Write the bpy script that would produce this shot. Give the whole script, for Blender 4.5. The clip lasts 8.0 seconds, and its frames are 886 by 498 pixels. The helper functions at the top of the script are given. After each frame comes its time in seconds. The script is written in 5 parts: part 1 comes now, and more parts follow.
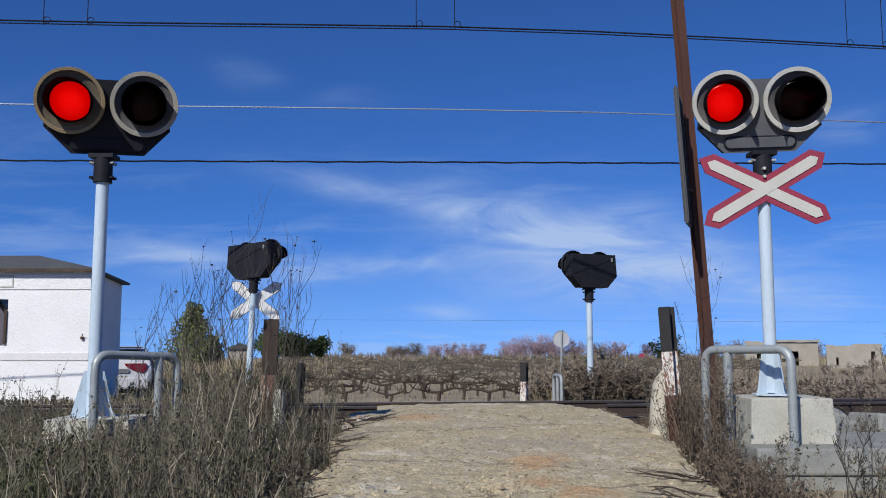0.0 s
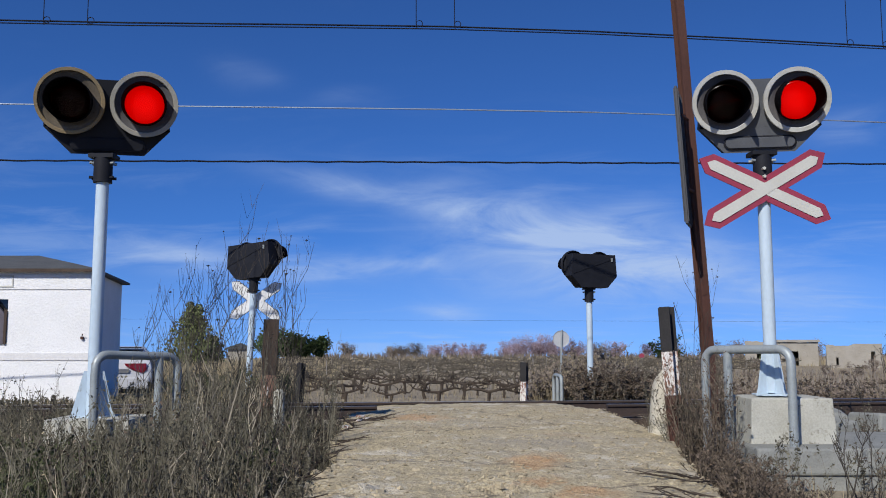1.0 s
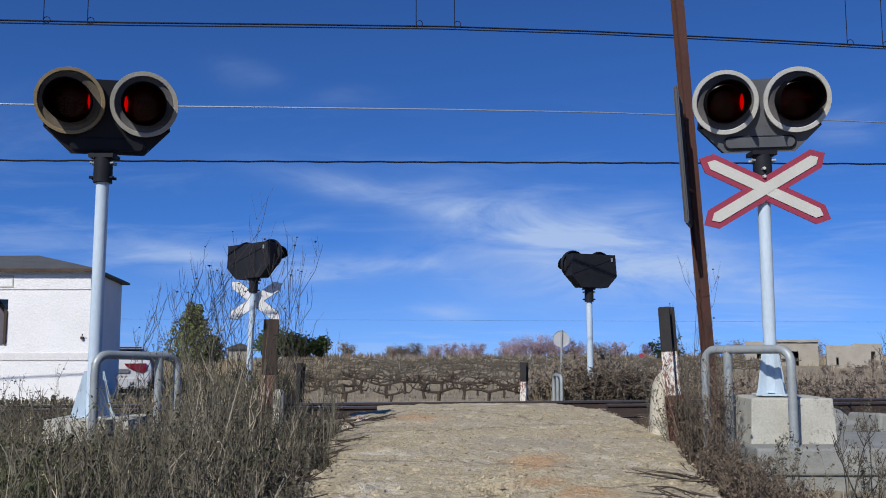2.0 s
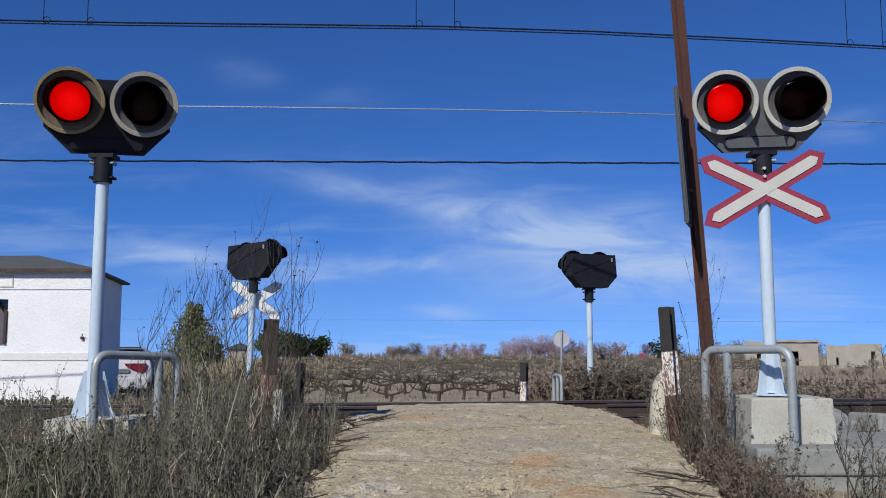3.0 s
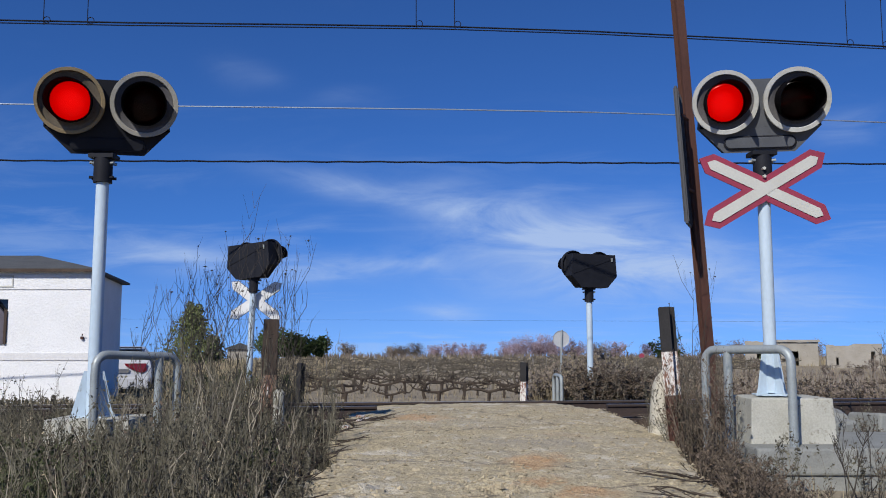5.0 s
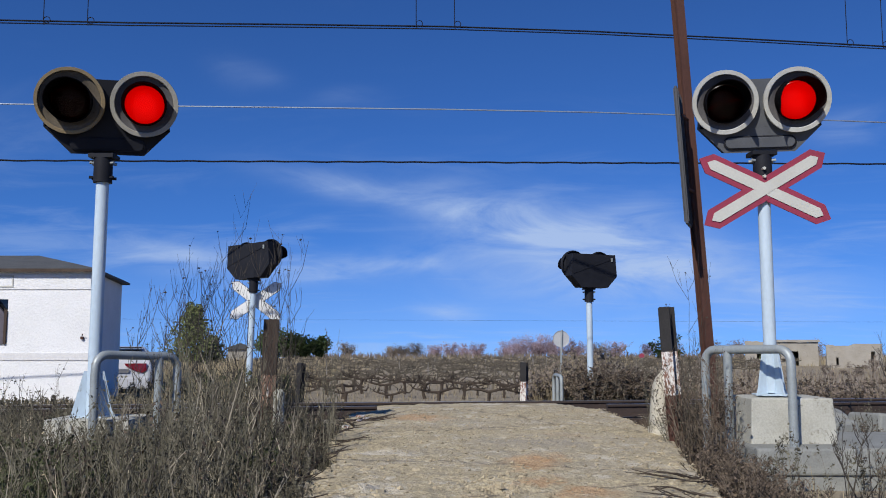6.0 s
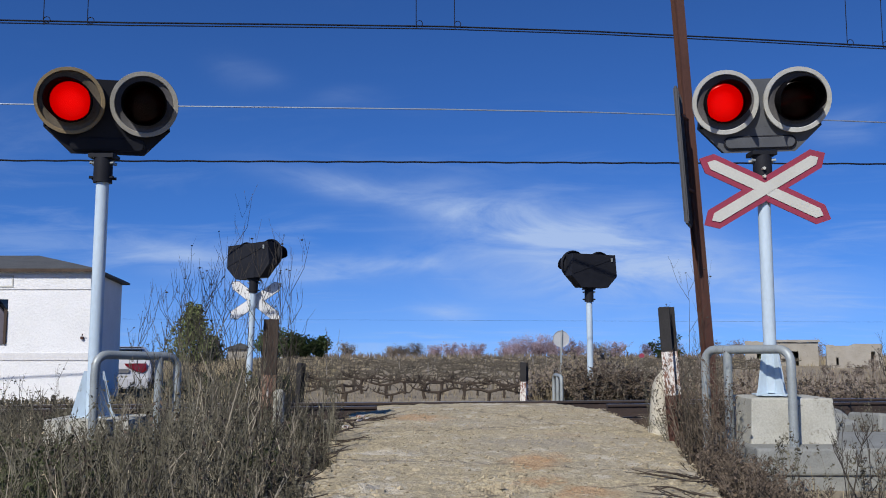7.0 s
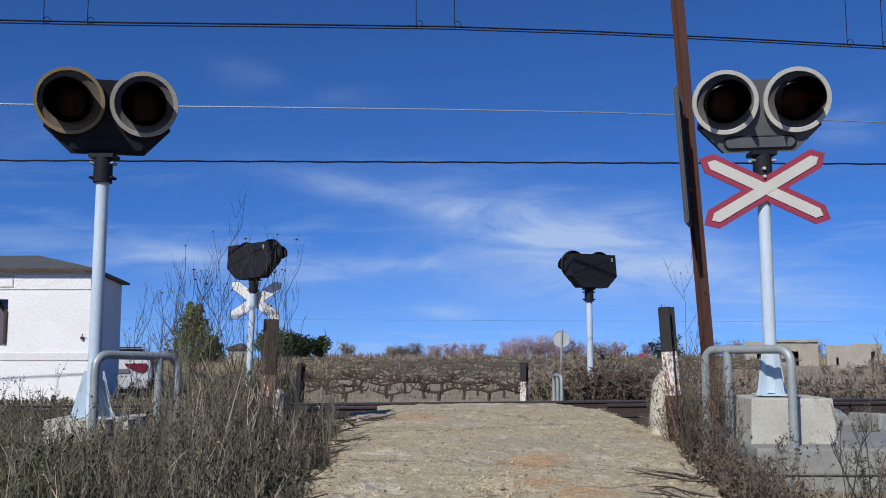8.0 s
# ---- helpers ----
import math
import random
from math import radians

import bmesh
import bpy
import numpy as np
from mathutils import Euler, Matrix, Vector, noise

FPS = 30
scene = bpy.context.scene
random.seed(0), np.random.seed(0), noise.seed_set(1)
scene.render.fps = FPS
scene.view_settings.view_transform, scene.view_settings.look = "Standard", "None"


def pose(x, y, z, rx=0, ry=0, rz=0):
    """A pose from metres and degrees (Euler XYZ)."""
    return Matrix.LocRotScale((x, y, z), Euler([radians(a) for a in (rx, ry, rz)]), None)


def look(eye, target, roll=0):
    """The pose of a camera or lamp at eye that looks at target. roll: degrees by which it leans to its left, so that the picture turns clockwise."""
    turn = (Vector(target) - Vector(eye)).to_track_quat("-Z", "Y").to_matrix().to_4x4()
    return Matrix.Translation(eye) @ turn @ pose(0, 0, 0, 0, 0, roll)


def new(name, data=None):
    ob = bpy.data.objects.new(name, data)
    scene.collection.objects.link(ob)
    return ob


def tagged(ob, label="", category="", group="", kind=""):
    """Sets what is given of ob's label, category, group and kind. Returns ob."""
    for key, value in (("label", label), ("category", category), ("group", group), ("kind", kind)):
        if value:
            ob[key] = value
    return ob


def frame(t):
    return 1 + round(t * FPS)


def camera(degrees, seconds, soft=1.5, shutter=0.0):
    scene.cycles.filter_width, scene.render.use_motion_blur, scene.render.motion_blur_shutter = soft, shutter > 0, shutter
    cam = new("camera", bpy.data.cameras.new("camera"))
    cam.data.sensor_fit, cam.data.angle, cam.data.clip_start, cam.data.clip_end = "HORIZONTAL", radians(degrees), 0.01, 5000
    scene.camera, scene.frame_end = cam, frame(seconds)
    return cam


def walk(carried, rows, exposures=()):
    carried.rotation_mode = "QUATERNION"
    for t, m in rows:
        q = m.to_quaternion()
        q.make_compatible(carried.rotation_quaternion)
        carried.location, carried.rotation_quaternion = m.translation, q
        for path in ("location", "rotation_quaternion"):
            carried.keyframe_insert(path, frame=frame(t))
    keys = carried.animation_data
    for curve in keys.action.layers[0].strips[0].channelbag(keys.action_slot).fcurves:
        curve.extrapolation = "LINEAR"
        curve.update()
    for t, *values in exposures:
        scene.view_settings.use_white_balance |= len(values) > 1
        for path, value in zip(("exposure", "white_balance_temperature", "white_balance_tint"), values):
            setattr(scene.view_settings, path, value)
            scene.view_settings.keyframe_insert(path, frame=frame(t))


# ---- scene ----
cam = camera(53.7, 8.0, soft=1.0)
EYE = pose(0, 0, 0.735, 96.22, 0, 0)
walk(cam, [(0, EYE), (8, EYE)], exposures=[(0, 0.0), (8, 0.0)])

# ---- world and sun ----
SUN_EL, SUN_AZ = radians(38), radians(207)      # azimuth clockwise from +y
SUN_DIR = Vector((math.sin(SUN_AZ) * math.cos(SUN_EL), math.cos(SUN_AZ) * math.cos(SUN_EL), math.sin(SUN_EL)))
sun = new("sun", bpy.data.lights.new("sun", "SUN"))
sun.data.energy, sun.data.angle, sun.data.color = 4.4, radians(0.5), (1.0, 0.965, 0.91)
sun.matrix_world = look(SUN_DIR * 50, (0, 0, 0))


def make_world():
    w = bpy.data.worlds.new("sky")
    scene.world = w
    w.use_nodes = True
    nt = w.node_tree
    nt.nodes.clear()
    N, L = nt.nodes.new, nt.links.new
    out, bg = N("ShaderNodeOutputWorld"), N("ShaderNodeBackground")
    sky = N("ShaderNodeTexSky")
    sky.sky_type, sky.sun_disc = "NISHITA", False
    sky.sun_elevation, sky.sun_rotation = SUN_EL, SUN_AZ
    sky.air_density, sky.dust_density, sky.ozone_density, sky.altitude = 0.8, 0.1, 4.0, 700
    co = N("ShaderNodeTexCoord")
    sep = N("ShaderNodeSeparateXYZ")
    L(co.outputs["Generated"], sep.inputs[0])
    lift = N("ShaderNodeVectorMath")                # clear dry air: the horizon keeps the blue of a few degrees higher
    lift.inputs[1].default_value = (0, 0, 0.10)
    L(co.outputs["Generated"], lift.inputs[0]), L(lift.outputs[0], sky.inputs["Vector"])

    def m(op, a, b=None):
        n = N("ShaderNodeMath")
        n.operation = op
        for i, v in enumerate((a, b)):
            if v is None:
                continue
            if isinstance(v, (int, float)):
                n.inputs[i].default_value = v
            else:
                L(v, n.inputs[i])
        return n.outputs[0]

    # a flat cloud layer: direction over height
    zz = m("ADD", m("MAXIMUM", sep.outputs[2], 0.0), 0.12)
    px, py = m("DIVIDE", sep.outputs[0], zz), m("DIVIDE", sep.outputs[1], zz)
    comb = N("ShaderNodeCombineXYZ")
    L(px, comb.inputs[0]), L(py, comb.inputs[1])
    rot = N("ShaderNodeMapping")
    rot.inputs["Rotation"].default_value = (0, 0, radians(28))
    rot.inputs["Location"].default_value = CLOUD_SHIFT
    rot.inputs["Scale"].default_value = (0.55, 1.0, 1.0)
    L(comb.outputs[0], rot.inputs[0])
    big, fine = N("ShaderNodeTexNoise"), N("ShaderNodeTexNoise")
    for n, s, d, r, dist in ((big, 0.75, 3, 0.5, 0.4), (fine, 2.6, 9, 0.62, 0.9)):
        L(rot.outputs[0], n.inputs["Vector"])
        n.inputs["Scale"].default_value, n.inputs["Detail"].default_value = s, d
        n.inputs["Roughness"].default_value, n.inputs["Distortion"].default_value = r, dist
    dens = m("ADD", m("MULTIPLY", big.outputs["Fac"], 1.2), m("MULTIPLY", fine.outputs["Fac"], 0.8))
    # thin high cloud lies low over the fields, the zenith is clear
    low = N("ShaderNodeMapRange")
    low.inputs["From Min"].default_value, low.inputs["From Max"].default_value = 0.30, 0.10
    low.interpolation_type = "SMOOTHSTEP"
    L(sep.outputs[2], low.inputs["Value"])
    ramp = N("ShaderNodeMapRange")
    ramp.inputs["From Min"].default_value, ramp.inputs["From Max"].default_value = 1.0, 1.35
    ramp.inputs["To Max"].default_value = 0.62
    ramp.interpolation_type = "SMOOTHSTEP"
    L(dens, ramp.inputs["Value"])
    fac = m("MULTIPLY", ramp.outputs[0], m("ADD", m("MULTIPLY", low.outputs[0], 0.35), 0.04))
    # streaks of cirrus ahead: slope across and up, centre, half-lengths, lean, weight
    ahead = m("MAXIMUM", sep.outputs[1], 0.05)
    u, v = m("DIVIDE", sep.outputs[0], ahead), m("DIVIDE", sep.outputs[2], ahead)
    total = None
    for u0, v0, a, b, lean, w in CIRRUS:
        c, s = math.cos(radians(lean)), math.sin(radians(lean))
        du, dv = m("SUBTRACT", u, u0), m("SUBTRACT", v, v0)
        p = m("DIVIDE", m("ADD", m("MULTIPLY", du, c), m("MULTIPLY", dv, s)), a)
        q = m("DIVIDE", m("SUBTRACT", m("MULTIPLY", dv, c), m("MULTIPLY", du, s)), b)
        bump = m("MULTIPLY", m("EXPONENT", m("MULTIPLY", m("ADD", m("MULTIPLY", p, p), m("MULTIPLY", q, q)), -1.0)), w)
        total = bump if total is None else m("ADD", total, bump)
    uv = N("ShaderNodeCombineXYZ")
    L(u, uv.inputs[0]), L(v, uv.inputs[1])
    um = N("ShaderNodeMapping")
    um.inputs["Rotation"].default_value, um.inputs["Scale"].default_value = (0, 0, radians(14)), (1.0, 3.2, 1.0)
    L(uv.outputs[0], um.inputs[0])
    wisp = N("ShaderNodeTexNoise")
    L(um.outputs[0], wisp.inputs["Vector"])
    wisp.inputs["Scale"].default_value, wisp.inputs["Detail"].default_value = 6.5, 9
    wisp.inputs["Roughness"].default_value, wisp.inputs["Distortion"].default_value = 0.62, 0.7
    veil = N("ShaderNodeMapRange")
    veil.inputs["From Min"].default_value, veil.inputs["From Max"].default_value, veil.inputs["To Max"].default_value = 0.28, 0.72, 1.0
    L(wisp.outputs["Fac"], veil.inputs["Value"])
    hazy = N("ShaderNodeMapRange")                  # thin dust over the far fields
    hazy.interpolation_type = "SMOOTHSTEP"
    hazy.inputs["From Min"].default_value, hazy.inputs["From Max"].default_value, hazy.inputs["To Max"].default_value = 0.13, -0.03, 0.22
    L(sep.outputs[2], hazy.inputs["Value"])
    fac = m("ADD", fac, hazy.outputs[0])
    fac = m("MINIMUM", m("ADD", fac, m("MULTIPLY", total, veil.outputs[0])), 0.8)
    tone = N("ShaderNodeMix")
    tone.data_type, tone.blend_type = "RGBA", "MULTIPLY"
    tone.inputs["Factor"].default_value = 1.0
    L(sky.outputs[0], tone.inputs["A"])
    tone.inputs["B"].default_value = SKY_TINT
    mix = N("ShaderNodeMix")
    mix.data_type = "RGBA"
    L(fac, mix.inputs["Factor"]), L(tone.outputs["Result"], mix.inputs["A"])
    mix.inputs["B"].default_value = (5.6, 7.2, 10.2, 1)
    L(mix.outputs["Result"], bg.inputs["Color"])
    bg.inputs["Strength"].default_value = 0.082
    L(bg.outputs[0], out.inputs[0])


CIRRUS = [(0.15, 0.1, 0.135, 0.05, -2, 0.95),
          (0.235, 0.088, 0.07, 0.03, 4, 0.55),
          (0.11, 0.135, 0.09, 0.03, -12, 0.4),
          (-0.12, 0.182, 0.10, 0.014, -13, 0.36),
          (0.02, 0.158, 0.10, 0.026, -14, 0.48),
          (-0.312, 0.1, 0.077, 0.019, -6, 0.52),
          (-0.119, 0.087, 0.071, 0.013, 3, 0.9),
          (0.204, 0.145, 0.058, 0.019, 15, 0.6),
          (0.365, 0.071, 0.11, 0.029, -8, 0.55),
          (0.004, 0.037, 0.035, 0.009, -4, 0.6),
          (-0.248, 0.319, 0.029, 0.019, -25, 0.1),
          (-0.119, 0.289, 0.035, 0.01, 4, 0.16),
          (0.468, 0.255, 0.045, 0.019, 10, 0.4),
          (-0.028, 0.092, 0.029, 0.009, 0, 0.5),
          (-0.209, 0.313, 0.026, 0.013, -20, 0.1)]
CLOUD_SHIFT = (0.4, 1.3, 0.0)
SKY_TINT = (0.46, 0.89, 1.50, 1)
make_world()


# ---- materials ----
def mat(name, base, other=None, scale=6.0, fine=60.0, rough=0.8, metal=0.0, bump=0.15, spread=0.5, wear=None, wear_at=0.62, wear_scale=9.0,
        stretch=(1, 1, 1), rand=0.0, coat=0.0, island=0.0, dist=0.02, grain=0.6, spec=0.3):
    """A surface with two scales of variation, an optional second layer (rust, chipped paint, dirt) and fine relief."""
    mt = bpy.data.materials.new(name)
    mt.use_nodes = True
    nt = mt.node_tree
    N, L = nt.nodes.new, nt.links.new
    bsdf = nt.nodes["Principled BSDF"]
    co = N("ShaderNodeTexCoord")
    mp = N("ShaderNodeMapping")
    mp.inputs["Scale"].default_value = stretch
    L(co.outputs["Object"], mp.inputs[0])
    info = N("ShaderNodeObjectInfo")
    off = N("ShaderNodeVectorMath")
    off.operation = "MULTIPLY_ADD"
    off.inputs[1].default_value = (1, 1, 1)
    L(mp.outputs[0], off.inputs[0])
    shift = N("ShaderNodeCombineXYZ")
    mul = N("ShaderNodeMath")
    mul.operation = "MULTIPLY"
    mul.inputs[1].default_value = 37.0
    L(info.outputs["Random"], mul.inputs[0]), L(mul.outputs[0], shift.inputs[0]), L(shift.outputs[0], off.inputs[2])

    def tex(s, detail=5, r=0.6):
        n = N("ShaderNodeTexNoise")
        n.inputs["Scale"].default_value, n.inputs["Detail"].default_value, n.inputs["Roughness"].default_value = s, detail, r
        L(off.outputs[0], n.inputs["Vector"])
        return n.outputs["Fac"]

    def ramp(v, lo, hi):
        n = N("ShaderNodeMapRange")
        n.inputs["From Min"].default_value, n.inputs["From Max"].default_value = lo, hi
        L(v, n.inputs["Value"])
        return n.outputs[0]

    def mixc(f, a, b):
        n = N("ShaderNodeMix")
        n.data_type = "RGBA"
        for i, v in (("Factor", f), ("A", a), ("B", b)):
            if isinstance(v, (tuple, float)):
                n.inputs[i].default_value = (*v, 1) if isinstance(v, tuple) else v
            else:
                L(v, n.inputs[i])
        return n.outputs["Result"]

    other = other or tuple(c * 0.72 for c in base)
    n1, n2 = tex(scale), tex(fine, 3)
    col = mixc(ramp(n1, 0.5 - spread / 2, 0.5 + spread / 2), base, other)
    dark = N("ShaderNodeMix")
    dark.data_type, dark.blend_type = "RGBA", "MULTIPLY"
    dark.inputs["Factor"].default_value = grain
    L(col, dark.inputs["A"])
    L(mixc(ramp(n2, 0.3, 0.7), (0.62, 0.62, 0.62), (1.2, 1.2, 1.2)), dark.inputs["B"])
    col = dark.outputs["Result"]
    if wear:
        n3 = tex(wear_scale, 7, 0.7)
        col = mixc(ramp(n3, wear_at, wear_at + 0.06), col, wear)
    for amount, source in ((rand, info.outputs["Random"]), (island, None)):
        if amount:
            if source is None:
                source = N("ShaderNodeNewGeometry").outputs["Random Per Island"]
            hs = N("ShaderNodeHueSaturation")
            r = N("ShaderNodeMapRange")
            r.inputs["To Min"].default_value, r.inputs["To Max"].default_value = 1 - amount, 1 + amount
            L(source, r.inputs["Value"]), L(r.outputs[0], hs.inputs["Value"]), L(col, hs.inputs["Color"])
            col = hs.outputs[0]
    L(col, bsdf.inputs["Base Color"])
    bsdf.inputs["Metallic"].default_value = metal
    rr = N("ShaderNodeMapRange")
    rr.inputs["To Min"].default_value, rr.inputs["To Max"].default_value = max(rough - 0.12, 0.05), min(rough + 0.12, 1)
    L(n1, rr.inputs["Value"]), L(rr.outputs[0], bsdf.inputs["Roughness"])
    bsdf.inputs["Coat Weight"].default_value = coat
    bsdf.inputs["Specular IOR Level"].default_value = spec
    if bump:
        b = N("ShaderNodeBump")
        b.inputs["Strength"].default_value, b.inputs["Distance"].default_value = bump, dist
        add = N("ShaderNodeMath")
        L(n1, add.inputs[0]), L(n2, add.inputs[1])
        L(add.outputs[0], b.inputs["Height"]), L(b.outputs[0], bsdf.inputs["Normal"])
    return mt


def road_mat():
    """Worn sandy concrete: pale slabs, orange clay patches, cracks, grey grit."""
    mt = mat("worn_road", (0.49, 0.415, 0.268), (0.37, 0.312, 0.20), scale=2.2, fine=38, rough=0.94, bump=0.6, spread=0.5, dist=0.045, grain=0.8)
    nt = mt.node_tree
    N, L = nt.nodes.new, nt.links.new
    bsdf = nt.nodes["Principled BSDF"]
    src = bsdf.inputs["Base Color"].links[0].from_socket
    co = N("ShaderNodeTexCoord")

    def layer(src, color, s, lo, hi, strength, kind="noise", stretch=(1, 1, 1)):
        mp = N("ShaderNodeMapping")
        mp.inputs["Scale"].default_value = stretch
        L(co.outputs["Object"], mp.inputs[0])
        if kind == "noise":
            n = N("ShaderNodeTexNoise")
            n.inputs["Scale"].default_value, n.inputs["Detail"].default_value = s, 8
            n.inputs["Roughness"].default_value, n.inputs["Distortion"].default_value = 0.65, 0.6
            v = n.outputs["Fac"]
        else:
            wob = N("ShaderNodeTexNoise")
            wob.inputs["Scale"].default_value, wob.inputs["Detail"].default_value = 3.0, 4
            L(mp.outputs[0], wob.inputs["Vector"])
            add = N("ShaderNodeMix")
            add.data_type = "RGBA"
            add.inputs["Factor"].default_value = 0.25
            L(mp.outputs[0], add.inputs["A"]), L(wob.outputs["Color"], add.inputs["B"])
            n = N("ShaderNodeTexVoronoi")
            n.feature = "DISTANCE_TO_EDGE"
            n.inputs["Scale"].default_value = s
            L(add.outputs["Result"], n.inputs["Vector"])
            v = n.outputs["Distance"]
        if kind == "noise":
            L(mp.outputs[0], n.inputs["Vector"])
        r = N("ShaderNodeMapRange")
        r.inputs["From Min"].default_value, r.inputs["From Max"].default_value = lo, hi
        r.inputs["To Max"].default_value = strength
        L(v, r.inputs["Value"])
        mx = N("ShaderNodeMix")
        mx.data_type = "RGBA"
        L(r.outputs[0], mx.inputs["Factor"]), L(src, mx.inputs["A"])
        mx.inputs["B"].default_value = (*color, 1)
        return mx.outputs["Result"]

    src = layer(src, (0.60, 0.55, 0.45), 2.3, 0.54, 0.66, 0.75)
    src = layer(src, (0.60, 0.55, 0.46), 13.0, 0.60, 0.68, 0.7)
    src = layer(src, (0.19, 0.155, 0.115), 9.0, 0.60, 0.70, 0.7, stretch=(0.6, 1.5, 1))
    src = layer(src, (0.17, 0.14, 0.10), 26.0, 0.60, 0.66, 0.7, stretch=(0.8, 1.3, 1))
    src = layer(src, (0.64, 0.58, 0.48), 34.0, 0.62, 0.67, 0.65)
    src = layer(src, (0.44, 0.26, 0.13), 0.9, 0.60, 0.70, 0.35, stretch=(1, 1.6, 1))
    src = layer(src, (0.33, 0.305, 0.26), 0.7, 0.52, 0.64, 0.4, stretch=(0.35, 1.5, 1))
    src = layer(src, (0.11, 0.09, 0.065), 16.0, 0.64, 0.68, 0.8, stretch=(0.55, 1.2, 1))
    src = layer(src, (0.22, 0.20, 0.17), 1.3, 0.56, 0.70, 0.6, stretch=(0.5, 1.4, 1))
    src = layer(src, (0.10, 0.08, 0.06), 0.55, 0.009, 0.002, 0.6, "cells", (0.6, 1.4, 1))
    # smears of orange clay trodden into the surface
    wob = N("ShaderNodeTexNoise")
    wob.inputs["Scale"].default_value, wob.inputs["Detail"].default_value, wob.inputs["Roughness"].default_value = 4.0, 8, 0.7
    L(co.outputs["Object"], wob.inputs["Vector"])
    for x, y, size in ((0.68, 6.65, 0.34), (0.88, 5.65, 0.30), (-0.26, 9.3, 0.36), (0.66, 5.97, 0.24), (0.80, 6.9, 0.2)):
        d = N("ShaderNodeVectorMath")
        d.operation = "DISTANCE"
        d.inputs[1].default_value = (x, y, -0.1)
        L(co.outputs["Object"], d.inputs[0])
        s = N("ShaderNodeMath")
        s.operation = "MULTIPLY_ADD"
        s.inputs[1].default_value = 0.9
        L(wob.outputs["Fac"], s.inputs[0]), L(d.outputs["Value"], s.inputs[2])
        k = N("ShaderNodeMapRange")
        k.inputs["From Min"].default_value, k.inputs["From Max"].default_value, k.inputs["To Max"].default_value = size + 0.46, size + 0.26, 0.62
        L(s.outputs[0], k.inputs["Value"])
        mx = N("ShaderNodeMix")
        mx.data_type = "RGBA"
        L(k.outputs[0], mx.inputs["Factor"]), L(src, mx.inputs["A"])
        mx.inputs["B"].default_value = (0.44, 0.255, 0.12, 1)
        src = mx.outputs["Result"]
    L(src, bsdf.inputs["Base Color"])
    return mt


def glow_mat():
    mt = bpy.data.materials.new("lit_red_lamp")
    mt.use_nodes = True
    b = mt.node_tree.nodes["Principled BSDF"]
    b.inputs["Base Color"].default_value = (0.5, 0.01, 0.005, 1)
    b.inputs["Emission Color"].default_value = (1.0, 0.004, 0.001, 1)
    # the lamp is brightest in the middle of its lens
    N, L = mt.node_tree.nodes.new, mt.node_tree.links.new
    co, ln, mr = N("ShaderNodeTexCoord"), N("ShaderNodeVectorMath"), N("ShaderNodeMapRange")
    ln.operation = "LENGTH"
    mr.inputs["From Min"].default_value, mr.inputs["From Max"].default_value = 0.05, 0.165
    mr.inputs["To Min"].default_value, mr.inputs["To Max"].default_value = 1.9, 1.05
    L(co.outputs["Object"], ln.inputs[0]), L(ln.outputs["Value"], mr.inputs["Value"]), L(mr.outputs[0], b.inputs["Emission Strength"])
    return mt


def lens_mat():
    """Red signal glass: tinted, see-through, a faint gloss."""
    mt = bpy.data.materials.new("red_lens_glass")
    mt.use_nodes = True
    nt = mt.node_tree
    N, L = nt.nodes.new, nt.links.new
    nt.nodes.remove(nt.nodes["Principled BSDF"])
    tr, gl, mx, lw = N("ShaderNodeBsdfTransparent"), N("ShaderNodeBsdfGlossy"), N("ShaderNodeMixShader"), N("ShaderNodeFresnel")
    tr.inputs[0].default_value = (0.42, 0.03, 0.02, 1)
    gl.inputs["Color"].default_value, gl.inputs["Roughness"].default_value = (0.6, 0.6, 0.6, 1), 0.25
    lw.inputs["IOR"].default_value = 1.3
    L(lw.outputs[0], mx.inputs[0]), L(tr.outputs[0], mx.inputs[1]), L(gl.outputs[0], mx.inputs[2])
    L(mx.outputs[0], nt.nodes["Material Output"].inputs[0])
    return mt


DARK = mat("dark_grey_enamel", (0.020, 0.021, 0.026), (0.012, 0.013, 0.017), spec=0.12, rough=0.6, bump=0.05, fine=90, wear=(0.06, 0.06, 0.06), wear_at=0.68, grain=0.3)
# dark enamel lightened for the right head: sunlight on its face put into the colour
GREY = mat("sunlit_grey_enamel", (0.105, 0.11, 0.118), (0.075, 0.08, 0.087), rough=0.55, bump=0.05, fine=90, wear=(0.2, 0.2, 0.2), wear_at=0.66, grain=0.3)
HOODIN = mat("inner_hood_grey", (0.12, 0.115, 0.118), (0.085, 0.082, 0.085), rough=0.75, bump=0.05, fine=70, wear=(0.07, 0.065, 0.06), wear_at=0.63)
RIMW = mat("white_rim_paint", (0.50, 0.50, 0.47), (0.37, 0.36, 0.31), scale=9, rough=0.6, bump=0.08, wear=(0.22, 0.18, 0.12), wear_at=0.66, grain=0.25)
RIMY = mat("dirty_yellow_rim_paint", (0.27, 0.20, 0.10), (0.20, 0.155, 0.095), scale=8, rough=0.7, bump=0.08, wear=(0.14, 0.11, 0.07), wear_at=0.62, grain=0.35)
RIMC = mat("cream_rim_paint", (0.36, 0.345, 0.30), (0.26, 0.245, 0.20), scale=8, rough=0.65, bump=0.08, wear=(0.17, 0.15, 0.10), wear_at=0.64, grain=0.3)
SPLINTER = mat("splintered_rusty_paint", (0.33, 0.20, 0.14), (0.20, 0.115, 0.08), scale=12, fine=60, rough=0.9, bump=0.3, wear=(0.62, 0.57, 0.50), wear_at=0.56, wear_scale=30, stretch=(1, 1, 0.25))
